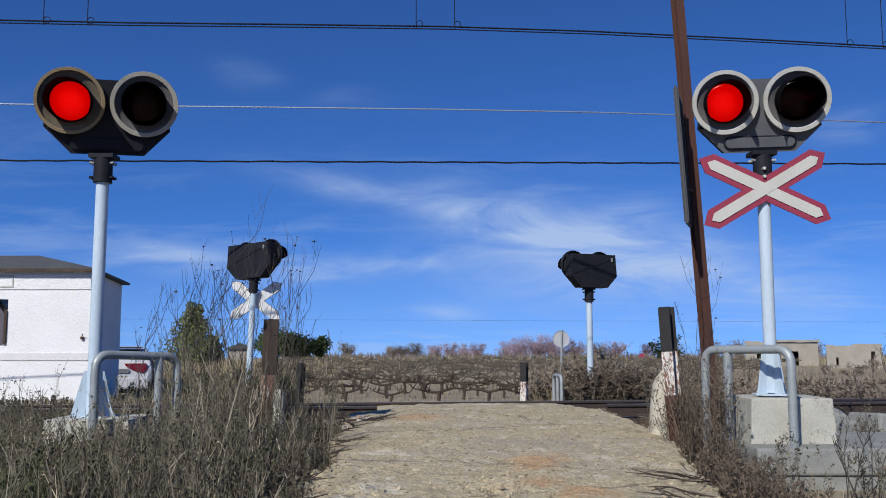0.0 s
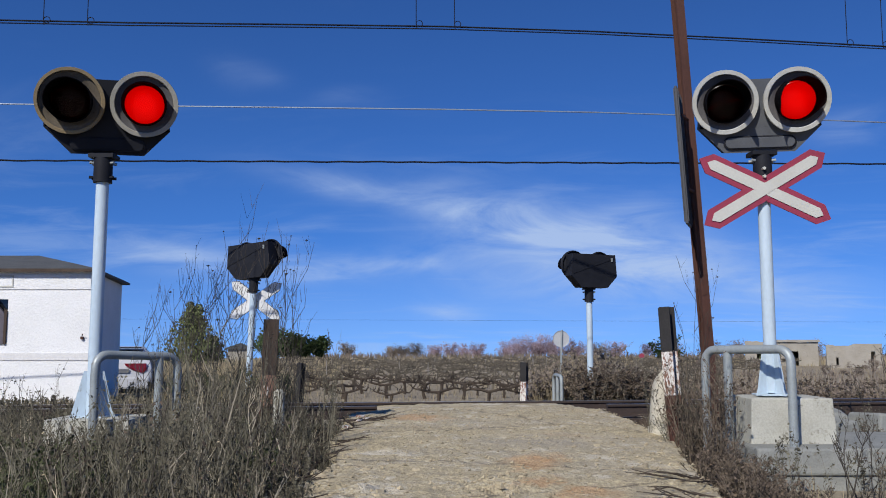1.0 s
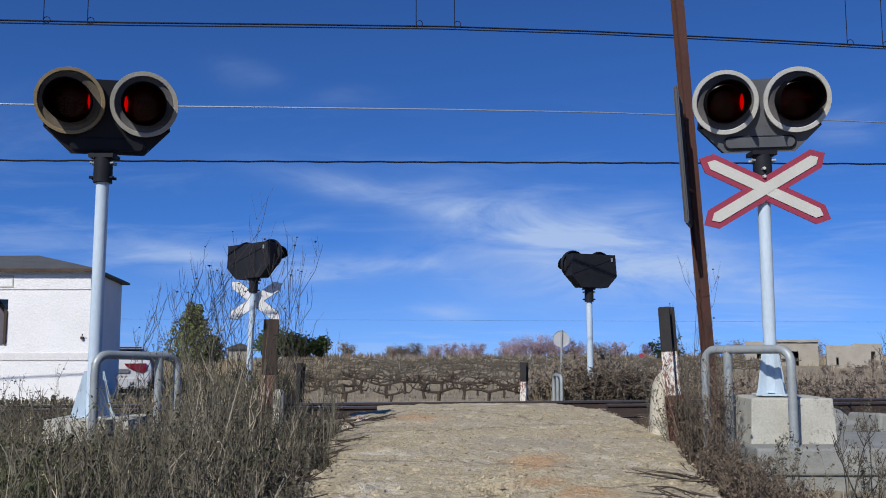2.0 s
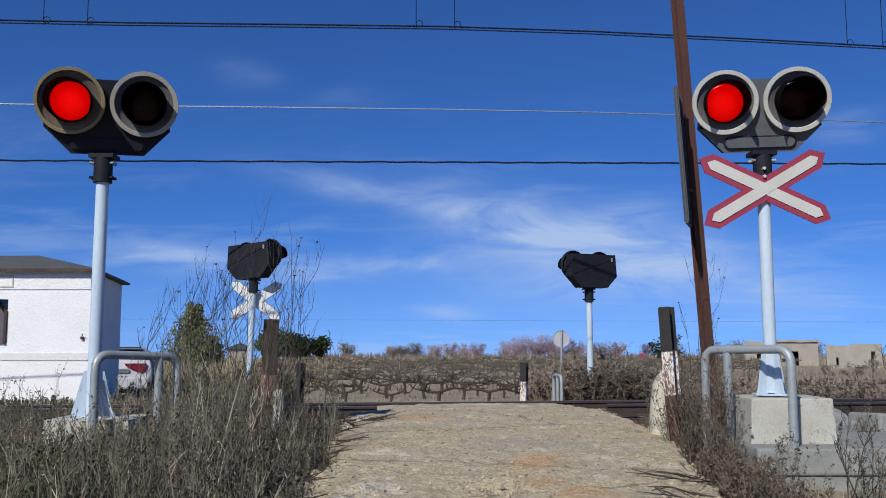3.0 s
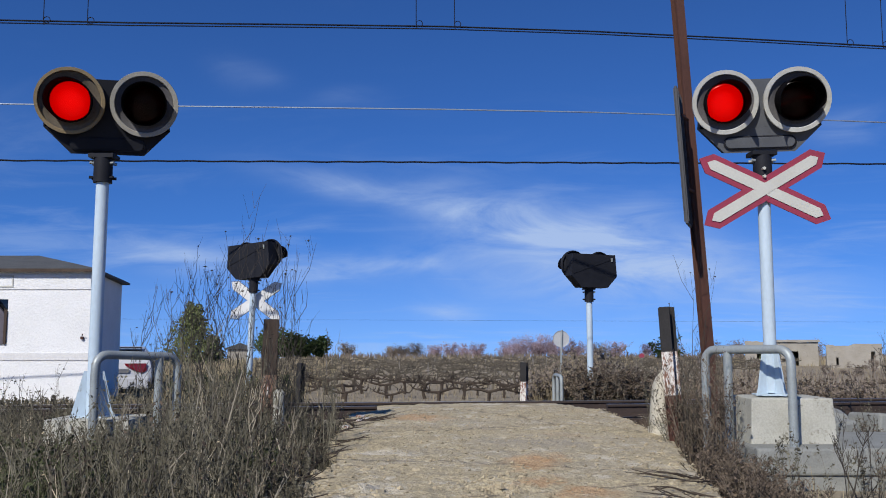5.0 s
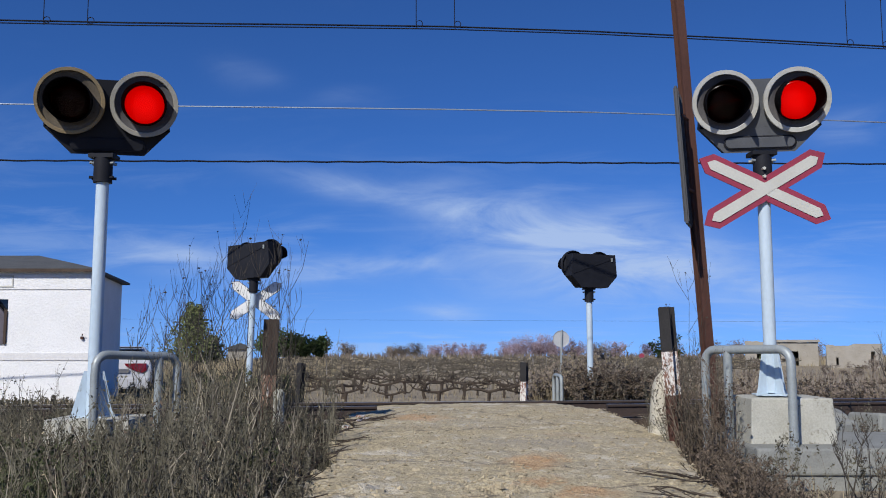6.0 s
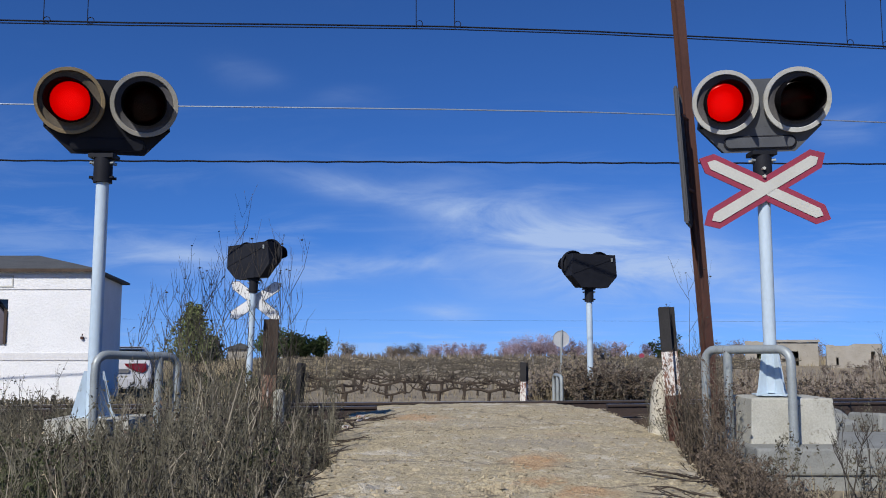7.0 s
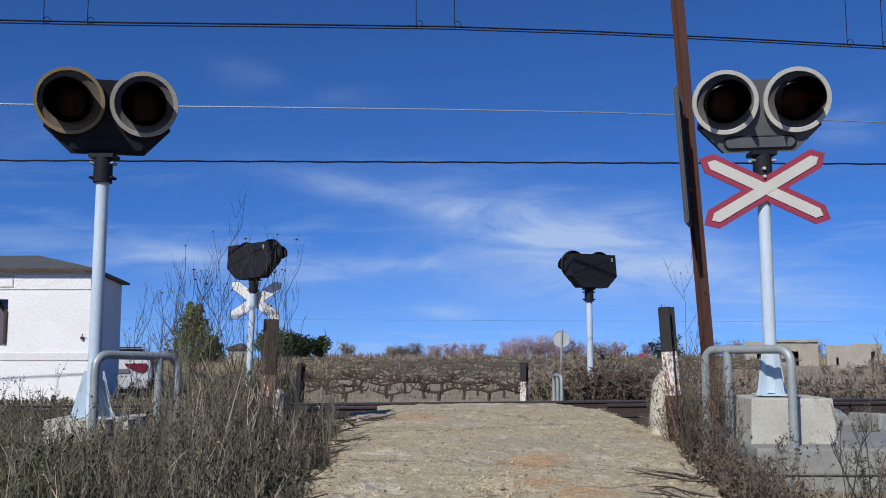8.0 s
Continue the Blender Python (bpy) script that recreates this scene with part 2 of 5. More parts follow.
REFLECT = mat("dim_reflector", (0.10, 0.085, 0.085), rough=0.7, bump=0, spec=0.1)
SIGNDARK = mat("dark_sheet_metal", (0.085, 0.086, 0.093), (0.05, 0.052, 0.058), scale=4, rough=0.75, metal=0.0, stretch=(1, 1, 0.15), bump=0.05, grain=0.3)
BLACK = mat("black_inside", (0.006, 0.005, 0.006), rough=0.95, bump=0, spec=0.03)
HOODY = mat("inner_hood_dirty_ochre", (0.15, 0.125, 0.09), (0.10, 0.083, 0.062), rough=0.8, bump=0.05, fine=70, wear=(0.06, 0.05, 0.04), wear_at=0.63)
LICHEN = mat("lichened_stone", (0.58, 0.54, 0.44), (0.42, 0.38, 0.29), scale=7, fine=50, rough=0.95, bump=0.5, wear=(0.13, 0.11, 0.08), wear_at=0.60, wear_scale=8, grain=0.5)
POLE = mat("pale_blue_grey_paint", (0.50, 0.60, 0.67), (0.42, 0.51, 0.58), scale=4, fine=40, rough=0.5, bump=0.05, wear=(0.24, 0.22, 0.18), wear_at=0.68, stretch=(1, 1, 0.4), grain=0.2)
GALV = mat("dull_galvanised_tube", (0.37, 0.405, 0.405), (0.26, 0.285, 0.28), scale=7, fine=80, rough=0.5, metal=0.25, bump=0.05, wear=(0.22, 0.17, 0.12), wear_at=0.66, grain=0.3)
CROSSBACK = mat("sun_faded_white_back", (0.74, 0.74, 0.72), (0.62, 0.62, 0.60), scale=6, rough=0.6, bump=0.05, grain=0.2, wear=(0.34, 0.30, 0.26), wear_at=0.66, wear_scale=16)
RED = mat("faded_crimson_paint", (0.29, 0.038, 0.070), (0.235, 0.034, 0.060), scale=5, rough=0.55, bump=0.03, wear=(0.30, 0.10, 0.11), wear_at=0.7, grain=0.2)
WHITE = mat("weathered_white_paint", (0.53, 0.525, 0.47), (0.45, 0.44, 0.39), scale=5, rough=0.55, bump=0.03, wear=(0.42, 0.40, 0.33), wear_at=0.71, grain=0.15)
CHIPPED = mat("chipped_white_paint", (0.74, 0.72, 0.68), (0.58, 0.55, 0.50), scale=5, rough=0.7, bump=0.1, wear=(0.20, 0.10, 0.065), wear_at=0.485, wear_scale=42, stretch=(1, 1, 0.35), grain=0.3)
RUST = mat("brown_rust", (0.098, 0.043, 0.030), (0.064, 0.029, 0.022), scale=3.5, fine=55, rough=0.85, bump=0.15, wear=(0.06, 0.03, 0.022), wear_at=0.62, stretch=(1, 1, 0.35), grain=0.4)
TAR = mat("tarred_steel", (0.028, 0.026, 0.026), (0.016, 0.015, 0.015), rough=0.7, bump=0.2, wear=(0.08, 0.05, 0.035), wear_at=0.66)
SIGNPALE = mat("dull_zinc_sign_back", (0.46, 0.47, 0.48), (0.38, 0.39, 0.40), scale=5, rough=0.6, metal=0.1, bump=0.04)
SIGNBACK = mat("grey_sheet_metal", (0.20, 0.205, 0.22), (0.15, 0.155, 0.165), rough=0.6, metal=0.2, bump=0.04)
CONC = mat("pale_concrete", (0.52, 0.51, 0.44), (0.36, 0.35, 0.295), scale=3.2, fine=75, rough=0.92, bump=0.22, wear=(0.20, 0.185, 0.145), wear_at=0.575, wear_scale=6, grain=0.4)
# concrete darkened for plinth and rubble, their shade included in the colour
CONCD = mat("shaded_grey_concrete", (0.29, 0.295, 0.27), (0.20, 0.205, 0.188), scale=5, fine=70, rough=0.92, bump=0.35, wear=(0.18, 0.17, 0.14), wear_at=0.6, grain=0.35)
PLASTER = mat("white_rough_plaster", (0.80, 0.80, 0.79), (0.72, 0.72, 0.70), scale=1.4, fine=26, rough=0.95, bump=0.5, dist=0.03, wear=(0.60, 0.57, 0.50), wear_at=0.72, wear_scale=3, grain=0.22)
SHUTTER = mat("faded_purple_grey_sheet", (0.13, 0.115, 0.135), (0.09, 0.08, 0.095), scale=3, rough=0.7, bump=0.05)
BAND = mat("grey_plaster_band", (0.70, 0.69, 0.67), (0.62, 0.61, 0.59), scale=3, fine=30, rough=0.95, bump=0.3, grain=0.25)
ROOF = mat("grey_roof_felt", (0.10, 0.105, 0.105), (0.07, 0.073, 0.075), scale=3, fine=30, rough=0.9, bump=0.3)
TIMBER = mat("dark_weathered_timber", (0.085, 0.06, 0.045), (0.05, 0.036, 0.028), scale=4, fine=40, rough=0.9, bump=0.3, stretch=(1, 1, 0.2))
SOIL = mat("dry_stony_soil", (0.33, 0.28, 0.195), (0.24, 0.20, 0.145), scale=0.9, fine=22, rough=0.95, bump=0.5, dist=0.05, wear=(0.36, 0.30, 0.22), wear_at=0.63, wear_scale=14)
BALLAST = mat("rusty_ballast", (0.20, 0.17, 0.14), (0.12, 0.10, 0.085), scale=9, fine=60, rough=0.95, bump=0.6, island=0.4)
RAIL = mat("rusty_rail_steel", (0.06, 0.042, 0.034), (0.04, 0.03, 0.026), scale=5, fine=60, rough=0.7, bump=0.1)
RAILTOP = mat("worn_rail_head", (0.30, 0.29, 0.28), (0.22, 0.21, 0.20), rough=0.4, metal=0.8, bump=0.02)
WIRE = mat("dark_cable", (0.006, 0.006, 0.009), rough=0.9, bump=0)
COPPER = mat("worn_contact_wire", (0.36, 0.41, 0.48), (0.30, 0.34, 0.40), rough=0.5, metal=0.6, bump=0)
BROWNST = mat("brown_dead_stalk", (0.17, 0.135, 0.098), (0.075, 0.058, 0.043), scale=3, fine=30, rough=0.9, bump=0, island=0.5)
BROWNHUSK = mat("brown_curled_leaf", (0.15, 0.112, 0.078), (0.06, 0.045, 0.034), scale=3, rough=0.9, bump=0, island=0.6)
THICKST = mat("weathered_thick_stalk", (0.25, 0.222, 0.17), (0.13, 0.112, 0.085), scale=4, fine=30, rough=0.9, bump=0, island=0.5)
# second tone darkened to stand in for deep shade among the stems
STALK = mat("dry_grey_brown_stalk", (0.168, 0.153, 0.108), (0.064, 0.058, 0.043), scale=3, fine=30, rough=0.9, bump=0, island=0.45)
DARKSTALK = mat("dark_woody_stalk", (0.072, 0.062, 0.050), (0.042, 0.036, 0.030), scale=3, rough=0.9, bump=0)
STRAW = mat("dry_straw", (0.36, 0.295, 0.18), (0.26, 0.215, 0.135), scale=1.2, fine=25, rough=0.9, bump=0, island=0.4)
HUSK = mat("brown_seed_husk", (0.132, 0.12, 0.08), (0.056, 0.051, 0.036), scale=3, rough=0.9, bump=0, island=0.5)
GREENW = mat("olive_weed_leaf", (0.085, 0.095, 0.038), (0.05, 0.06, 0.024), scale=2, rough=0.8, bump=0, island=0.4)
PALEW = mat("bleached_stem", (0.52, 0.45, 0.33), (0.42, 0.36, 0.26), scale=3, rough=0.85, bump=0)
# vine wood paled and greyed: distance haze of the far rows put into the colour
VINEFAR = mat("haze_grey_vine_wood", (0.14, 0.12, 0.09), (0.095, 0.082, 0.062), scale=1, rough=0.95, bump=0, island=0.4)
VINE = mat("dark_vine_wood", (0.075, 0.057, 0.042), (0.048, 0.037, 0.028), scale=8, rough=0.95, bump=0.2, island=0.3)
STAKE = mat("grey_stake", (0.23, 0.21, 0.185), (0.16, 0.145, 0.13), rough=0.9, bump=0.1, rand=0.3)
CONIFER = mat("conifer_green", (0.15, 0.165, 0.065), (0.08, 0.10, 0.038), scale=0.8, fine=8, rough=0.85, bump=0, island=0.5)
PINE = mat("pine_green", (0.062, 0.092, 0.030), (0.032, 0.052, 0.017), scale=0.6, fine=6, rough=0.85, bump=0, island=0.5)
ALMOND = mat("pink_almond_bloom", (0.37, 0.27, 0.305), (0.25, 0.19, 0.21), scale=0.4, fine=5, rough=0.9, bump=0, island=0.35)
FARTWIG = mat("far_grey_twigs", (0.23, 0.185, 0.145), (0.165, 0.135, 0.11), scale=0.5, fine=5, rough=0.9, bump=0, island=0.35)
BARK = mat("grey_bark", (0.10, 0.08, 0.065), rough=0.95, bump=0.3)
STONEW = mat("ruined_stone_wall", (0.37, 0.34, 0.285), (0.28, 0.255, 0.21), scale=1.5, fine=12, rough=0.95, bump=0.5, dist=0.06, wear=(0.24, 0.21, 0.17), wear_at=0.6, wear_scale=3, grain=0.25)
CARW = mat("white_car_paint", (0.50, 0.51, 0.53), (0.45, 0.46, 0.48), scale=1, rough=0.3, bump=0, coat=0.5, grain=0.05)
CARGLASS = mat("dark_car_glass", (0.012, 0.014, 0.018), rough=0.1, bump=0, coat=0.5)
TYRE = mat("tyre_rubber", (0.015, 0.015, 0.016), rough=0.85, bump=0.1)
TAIL = mat("red_tail_lamp", (0.20, 0.010, 0.014), rough=0.2, bump=0, coat=0.6)
FLAKE = mat("pale_flaking_crust", (0.44, 0.375, 0.255), (0.33, 0.28, 0.19), scale=14, rough=0.95, bump=0.3, island=0.2)
CLAY = mat("loose_clay_lumps", (0.43, 0.36, 0.235), (0.30, 0.25, 0.165), scale=9, rough=0.95, bump=0.3, island=0.3)
ROAD = road_mat()
GLOW, LENS = glow_mat(), lens_mat()


# ---- mesh tools ----
class Geo:
    def __init__(self):
        self.v, self.f, self.m = [], [], []

    def add(self, vs, fs, m=0):
        o = len(self.v)
        self.v += [tuple(p) for p in vs]
        self.f += [tuple(i + o for i in q) for q in fs]
        self.m += [m] * len(fs)
        return self

    def box(self, x0, y0, z0, x1, y1, z1, taper=0.0, m=0):
        t = taper
        return self.add([(x0, y0, z0), (x1, y0, z0), (x1, y1, z0), (x0, y1, z0), (x0 + t, y0 + t, z1), (x1 - t, y0 + t, z1), (x1 - t, y1 - t, z1), (x0 + t, y1 - t, z1)],
                        [(3, 2, 1, 0), (4, 5, 6, 7), (0, 1, 5, 4), (1, 2, 6, 5), (2, 3, 7, 6), (3, 0, 4, 7)], m)

    def tube(self, pts, radii, sides=3, m=0, caps=False):
        pts = [Vector(p) for p in pts]
        if isinstance(radii, (int, float)):
            radii = [radii] * len(pts)
        d = (pts[-1] - pts[0]).normalized()
        ref = Vector((1, 0, 0)) if abs(d.x) < 0.8 else Vector((0, 1, 0))
        vs, fs = [], []
        for i, p in enumerate(pts):
            t = (pts[min(i + 1, len(pts) - 1)] - pts[max(i - 1, 0)]).normalized()
            a = t.cross(ref).normalized()
            b = t.cross(a)
            for k in range(sides):
                w = 2 * math.pi * k / sides
                vs.append(p + (a * math.cos(w) + b * math.sin(w)) * radii[i])
            if i:
                for k in range(sides):
                    k2 = (k + 1) % sides
                    fs.append(((i - 1) * sides + k, i * sides + k, i * sides + k2, (i - 1) * sides + k2))
        if caps:
            fs += [tuple(range(sides)), tuple(reversed([(len(pts) - 1) * sides + k for k in range(sides)]))]
        return self.add(vs, fs, m)

    def prism(self, poly, y0, y1, m=0):
        """A polygon in x, z (counter-clockwise seen from -y), stretched from y0 to y1."""
        n = len(poly)
        vs = [(x, y0, z) for x, z in poly] + [(x, y1, z) for x, z in poly]
        fs = [tuple(range(n)), tuple(reversed(range(n, 2 * n)))] + [(i + n, (i + 1) % n + n, (i + 1) % n, i) for i in range(n)]
        return self.add(vs, fs, m)

    def lathe_y(self, profile, cx=0, cz=0, sides=40, m=0):
        """Profile of (radius, y) turned round an axis along y."""
        vs, fs = [], []
        for r, y in profile:
            for k in range(sides):
                w = 2 * math.pi * k / sides
                vs.append((cx + r * math.cos(w), y, cz + r * math.sin(w)))
        for i in range(len(profile) - 1):
            for k in range(sides):
                k2 = (k + 1) % sides
                fs.append((i * sides + k, i * sides + k2, (i + 1) * sides + k2, (i + 1) * sides + k))
        return self.add(vs, fs, m)

    def flake(self, p, size, rng, m=0):
        a = Vector((rng.gauss(0, 1), rng.gauss(0, 1), rng.gauss(0, 1))).normalized() * size
        b = a.orthogonal().normalized() * size * rng.uniform(0.35, 0.8)
        p = Vector(p)
        return self.add([p - a, p + b, p + a, p - b], [(0, 1, 2, 3)], m)

    def lump(self, p, s, rng, m=0):
        """A rough six-pointed stone or clod."""
        p = Vector(p)
        q = [p + Vector(d) * s * rng.uniform(0.6, 1.15) for d in ((1, 0, 0), (0, 1, 0), (-1, 0, 0), (0, -1, 0), (0.1, 0, 0.7), (0, 0.1, -0.6))]
        return self.add(q, [(0, 1, 4), (1, 2, 4), (2, 3, 4), (3, 0, 4), (1, 0, 5), (2, 1, 5), (3, 2, 5), (0, 3, 5)], m)

    def data(self, name, mats, smooth=False):
        me = bpy.data.meshes.new(name)
        me.from_pydata(self.v, [], self.f)
        for x in mats if isinstance(mats, (list, tuple)) else [mats]:
            me.materials.append(x)
        me.polygons.foreach_set("material_index", self.m)
        if smooth:
            me.polygons.foreach_set("use_smooth", [True] * len(self.f))
        me.update()
        return me


def part(name, geo, mats, parent=None, label="", at=None, smooth=False, bevel=0.0, kind=""):
    ob = new(name, geo.data(name, mats, smooth))
    if parent:
        ob.parent = parent
    if at is not None:
        ob.matrix_basis = at
    if bevel:
        mo = ob.modifiers.new("bevel", "BEVEL")
        mo.width, mo.segments, mo.limit_method, mo.angle_limit = bevel, 2, "ANGLE", radians(40)
    if smooth:
        mo = ob.modifiers.new("split", "EDGE_SPLIT")
        mo.split_angle = radians(35)
    return tagged(ob, label=label, kind=kind)


def base(name, at, label, category, group="", kind=""):
    ob = new(name)
    ob.empty_display_size = 0.2
    ob.matrix_basis = at
    return tagged(ob, label, category, group, kind)


# ---- ground, road, track ----
TRACK_TURN = math.tan(radians(7))


def off_track(x, y):
    """Distance beyond the near rail, towards the vineyard."""
    return (y - 10.75 - x * TRACK_TURN) * math.cos(radians(7))


def step(a, b, t):
    t = min(max((t - a) / (b - a), 0), 1)
    return t * t * (3 - 2 * t)


def ground_z(x, y):
    s = off_track(x, y)
    z = -0.34 + 0.10 * step(-3.0, -1.0, s)                      # verge, then the shoulder of the track bed
    z += (-0.60 + 0.24) * step(3.0, 7.5, s)                        # down to the vineyard
    z += 0.06 * noise.noise((x * 0.35, y * 0.35, 0)) * step(90, 20, y) + 0.03 * noise.noise((x * 1.7, y * 1.7, 3)) * step(60, 12, y)
    if y > 72:
        z -= (y - 72) * 0.02 * step(72, 130, y)
    if y < -20:
        z -= 0.0
    return z


def road_z(x, y):
    s = off_track(x, y)
    z = -0.215 + 0.195 * step(-6.5, -0.6, s)
    if s > -0.6:
        z = -0.02 - 0.034 * (s + 0.6)
    if s > 1.9:
        z = -0.105 - 0.55 * step(1.9, 7.5, s)
    mid = (x - 0.5) / 1.7
    z -= 0.05 * mid ** 4
    pit = math.exp(-((x - 0.33) / 0.24) ** 2 - ((y - 5.9) / 0.36) ** 2)
    z += pit * (-0.02 + 0.055 * noise.noise((x * 11, y * 9, 6)))
    # broken, flaking layers along the nearer edges
    flake = step(-0.05, -0.55, x) * step(6.6, 5.6, y) + 0.8 * step(1.25, 1.6, x) * step(7.4, 6.4, y)
    z += flake * 0.06 * abs(noise.noise((x * 2.2 + y * 2.6, (y - x) * 7.0, 9)))
    return z + 0.014 * noise.noise((x * 1.3, y * 1.3, 7)) + 0.012 * noise.noise((x * 5, y * 5, 2)) + 0.012 * noise.noise((x * 13, y * 13, 4))


def build_ground():
    xs = sorted(set([round(-12 + 0.25 * i, 3) for i in range(97)] + [s * v for s in (-1, 1) for v in (14, 17, 21, 26, 32, 40, 60, 100, 200, 500, 1200, 3000)]))
    ys = sorted(set([-3000, -800, -200, -60, -25, -12, -6, -2] + [round(0.25 * i, 3) for i in range(100)] + [26, 28, 30, 33, 36, 40, 45, 50, 56, 62, 68, 72, 76, 82, 90, 100, 115, 130, 160, 220, 350, 600, 1200, 3000]))
    g = Geo()
    nx = len(xs)
    vs = [(x, y, ground_z(x, y)) for y in ys for x in xs]
    fs = [(j * nx + i, j * nx + i + 1, (j + 1) * nx + i + 1, (j + 1) * nx + i) for j in range(len(ys) - 1) for i in range(nx - 1)]
    g.add(vs, fs)
    part("ground", g, SOIL, kind="structure", label="dry stony brown soil of verge and vineyard", smooth=False)


def road_edges(y):
    l = -0.85 - 0.045 * (y - 5) + 0.16 * noise.noise((1.0, y * 1.1, 0)) + 0.05 * noise.noise((4.0, y * 5, 0))
    r = 1.72 + 0.14 * (y - 5.5) * (y < 8.2) + 0.378 * (y >= 8.2) + 0.14 * noise.noise((9.0, y * 1.1, 0)) + 0.05 * noise.noise((7.0, y * 5, 0))
    if y > 8.4:
        r -= 0.10 * (y - 8.4)
    return l, max(r, 1.35)


def build_road():
    g = Geo()
    ny, nx = 420, 96
    vs, fs = [], []
    for j in range(ny + 1):
        y = (-40 + 44 * j / 20) if j < 20 else 4 + 11.5 * (j - 20) / (ny - 20)
        l, r = road_edges(y)
        for i in range(nx + 1):
            u = i / nx
            x = l + (r - l) * u
            z = max(road_z(x, y), ground_z(x, y) + 0.01)
            if i in (0, nx):
                z = ground_z(x, y) - 0.05
            vs.append((x, y, z))
    for j in range(ny):
        for i in range(nx):
            a = j * (nx + 1) + i
            fs.append((a, a + 1, a + nx + 2, a + nx + 1))
    g.add(vs, fs)
    part("road", g, ROAD, kind="structure", label="worn sandy concrete farm road over the level crossing")


def on_track(along, s, z):
    """A point at a distance along the track and s beyond the near rail."""
    c, sn = math.cos(radians(7)), math.sin(radians(7))
    return (along * c - s * sn, 10.75 + along * sn + s * c, z)


def build_track():
    track = base("railway_track", pose(0, 10.75, 0, 0, 0, 7), "rusty canted railway track with dark rails on ballast", "railway track")
    for s, top, spans in ((0, 0.0, ((-60, -0.8), (2.05, 60))), (1.74, -0.068, ((-60, 60),))):
        g = Geo()
        for a, b in spans:
            prof = [(-0.065, -0.15), (0.065, -0.15), (0.065, -0.138), (0.012, -0.12), (0.012, -0.04), (0.036, -0.03), (0.036, -0.004), (-0.036, -0.004), (-0.036, -0.03), (-0.012, -0.04), (-0.012, -0.12), (-0.065, -0.138)]
            n = len(prof)
            vs = [(e, s + p, top + q) for e in (a, b) for p, q in prof]
            g.add(vs, [tuple(reversed(range(n))), tuple(range(n, 2 * n))] + [(i, (i + 1) % n, (i + 1) % n + n, i + n) for i in range(n)])
            g.box(a, s - 0.034, top - 0.004, b, s + 0.034, top, m=1)
        part("rail", g, [RAIL, RAILTOP], track)
    for k in range(-26, 27):
        x = k * 0.6
        if -2.0 < x < 2.3:
            continue
        g = Geo().box(-0.12, -0.45, -0.24, 0.12, 2.2, -0.155)
        ob = new("sleeper", SLEEPER_DATA[0]) if SLEEPER_DATA else new("sleeper", g.data("sleeper", TIMBER))
        if not SLEEPER_DATA:
            SLEEPER_DATA.append(ob.data)
        ob.parent = track
        ob.matrix_basis = pose(x, 0, -0.02 + 0.004 * (k % 3), 2.0 * -1.1, 0, (k % 5 - 2) * 0.6)
    rng = random.Random(5)
    g = Geo()
    for _ in range(5200):
        a, s = rng.uniform(-14, 16), rng.uniform(-1.0, 2.9)
        if -1.6 < a < 2.0:
            continue
        x, y, z = on_track(a, s, 0)
        g.lump((x, y, ground_z(x, y) + rng.uniform(0.0, 0.06)), rng.uniform(0.025, 0.055), rng)
    tagged(part("ballast", g, BALLAST, kind="stuff"), "rusty brown broken stone ballast under the rails", "ballast")


SLEEPER_DATA = []
build_ground()
build_road()
build_track()


# ---- signals ----
def ring_pts(n, r, a0=0.0, a1=2 * math.pi):
    return [(r * math.cos(a0 + (a1 - a0) * k / n), r * math.sin(a0 + (a1 - a0) * k / n)) for k in range(n + 1)]


def stadium(w, h, cz, n=8):
    r = h / 2
    return [(w / 2 - r + x, cz + z) for x, z in ring_pts(n, r, -math.pi / 2, math.pi / 2)] + [(-w / 2 + r + x, cz + z) for x, z in ring_pts(n, r, math.pi / 2, 3 * math.pi / 2)]


def cross_poly(length, width, tip):
    """One pointed arm of a St Andrew's cross, lying along x."""
    a, b = length / 2, width / 2
    return [(-a, 0), (-a + tip, -b), (a - tip, -b), (a, 0), (a - tip, b), (-a + tip, b)]


def turned(poly, deg):
    c, s = math.cos(radians(deg)), math.sin(radians(deg))
    return [(x * c - z * s, x * s + z * c) for x, z in poly]


HEAD = 0.97


def visor_geo(cx):
    """A thin dark tube round the lens, full length above and at the sides, cut away below to two points."""
    n, g = 40, Geo()
    vs = []
    for r in (0.176, 0.171):
        for k in range(n):
            w = 2 * math.pi * k / n
            up = math.sin(w)
            l = 0.07 + 0.215 * step(-0.75, -0.15, up) + 0.02 * max(up, 0)
            c, s = math.cos(w), math.sin(w)
            vs += [(cx + r * c, -0.02, r * s), (cx + (r + 0.004) * c, -0.02 - l, (r + 0.004) * s)]
    fs = []
    for k in range(n):
        j = (k + 1) % n
        o = 2 * n
        fs += [(2 * k, 2 * j, 2 * j + 1, 2 * k + 1), (o + 2 * k + 1, o + 2 * j + 1, o + 2 * j, o + 2 * k), (2 * k + 1, 2 * j + 1, o + 2 * j + 1, o + 2 * k + 1)]
    return g.add(vs, fs)


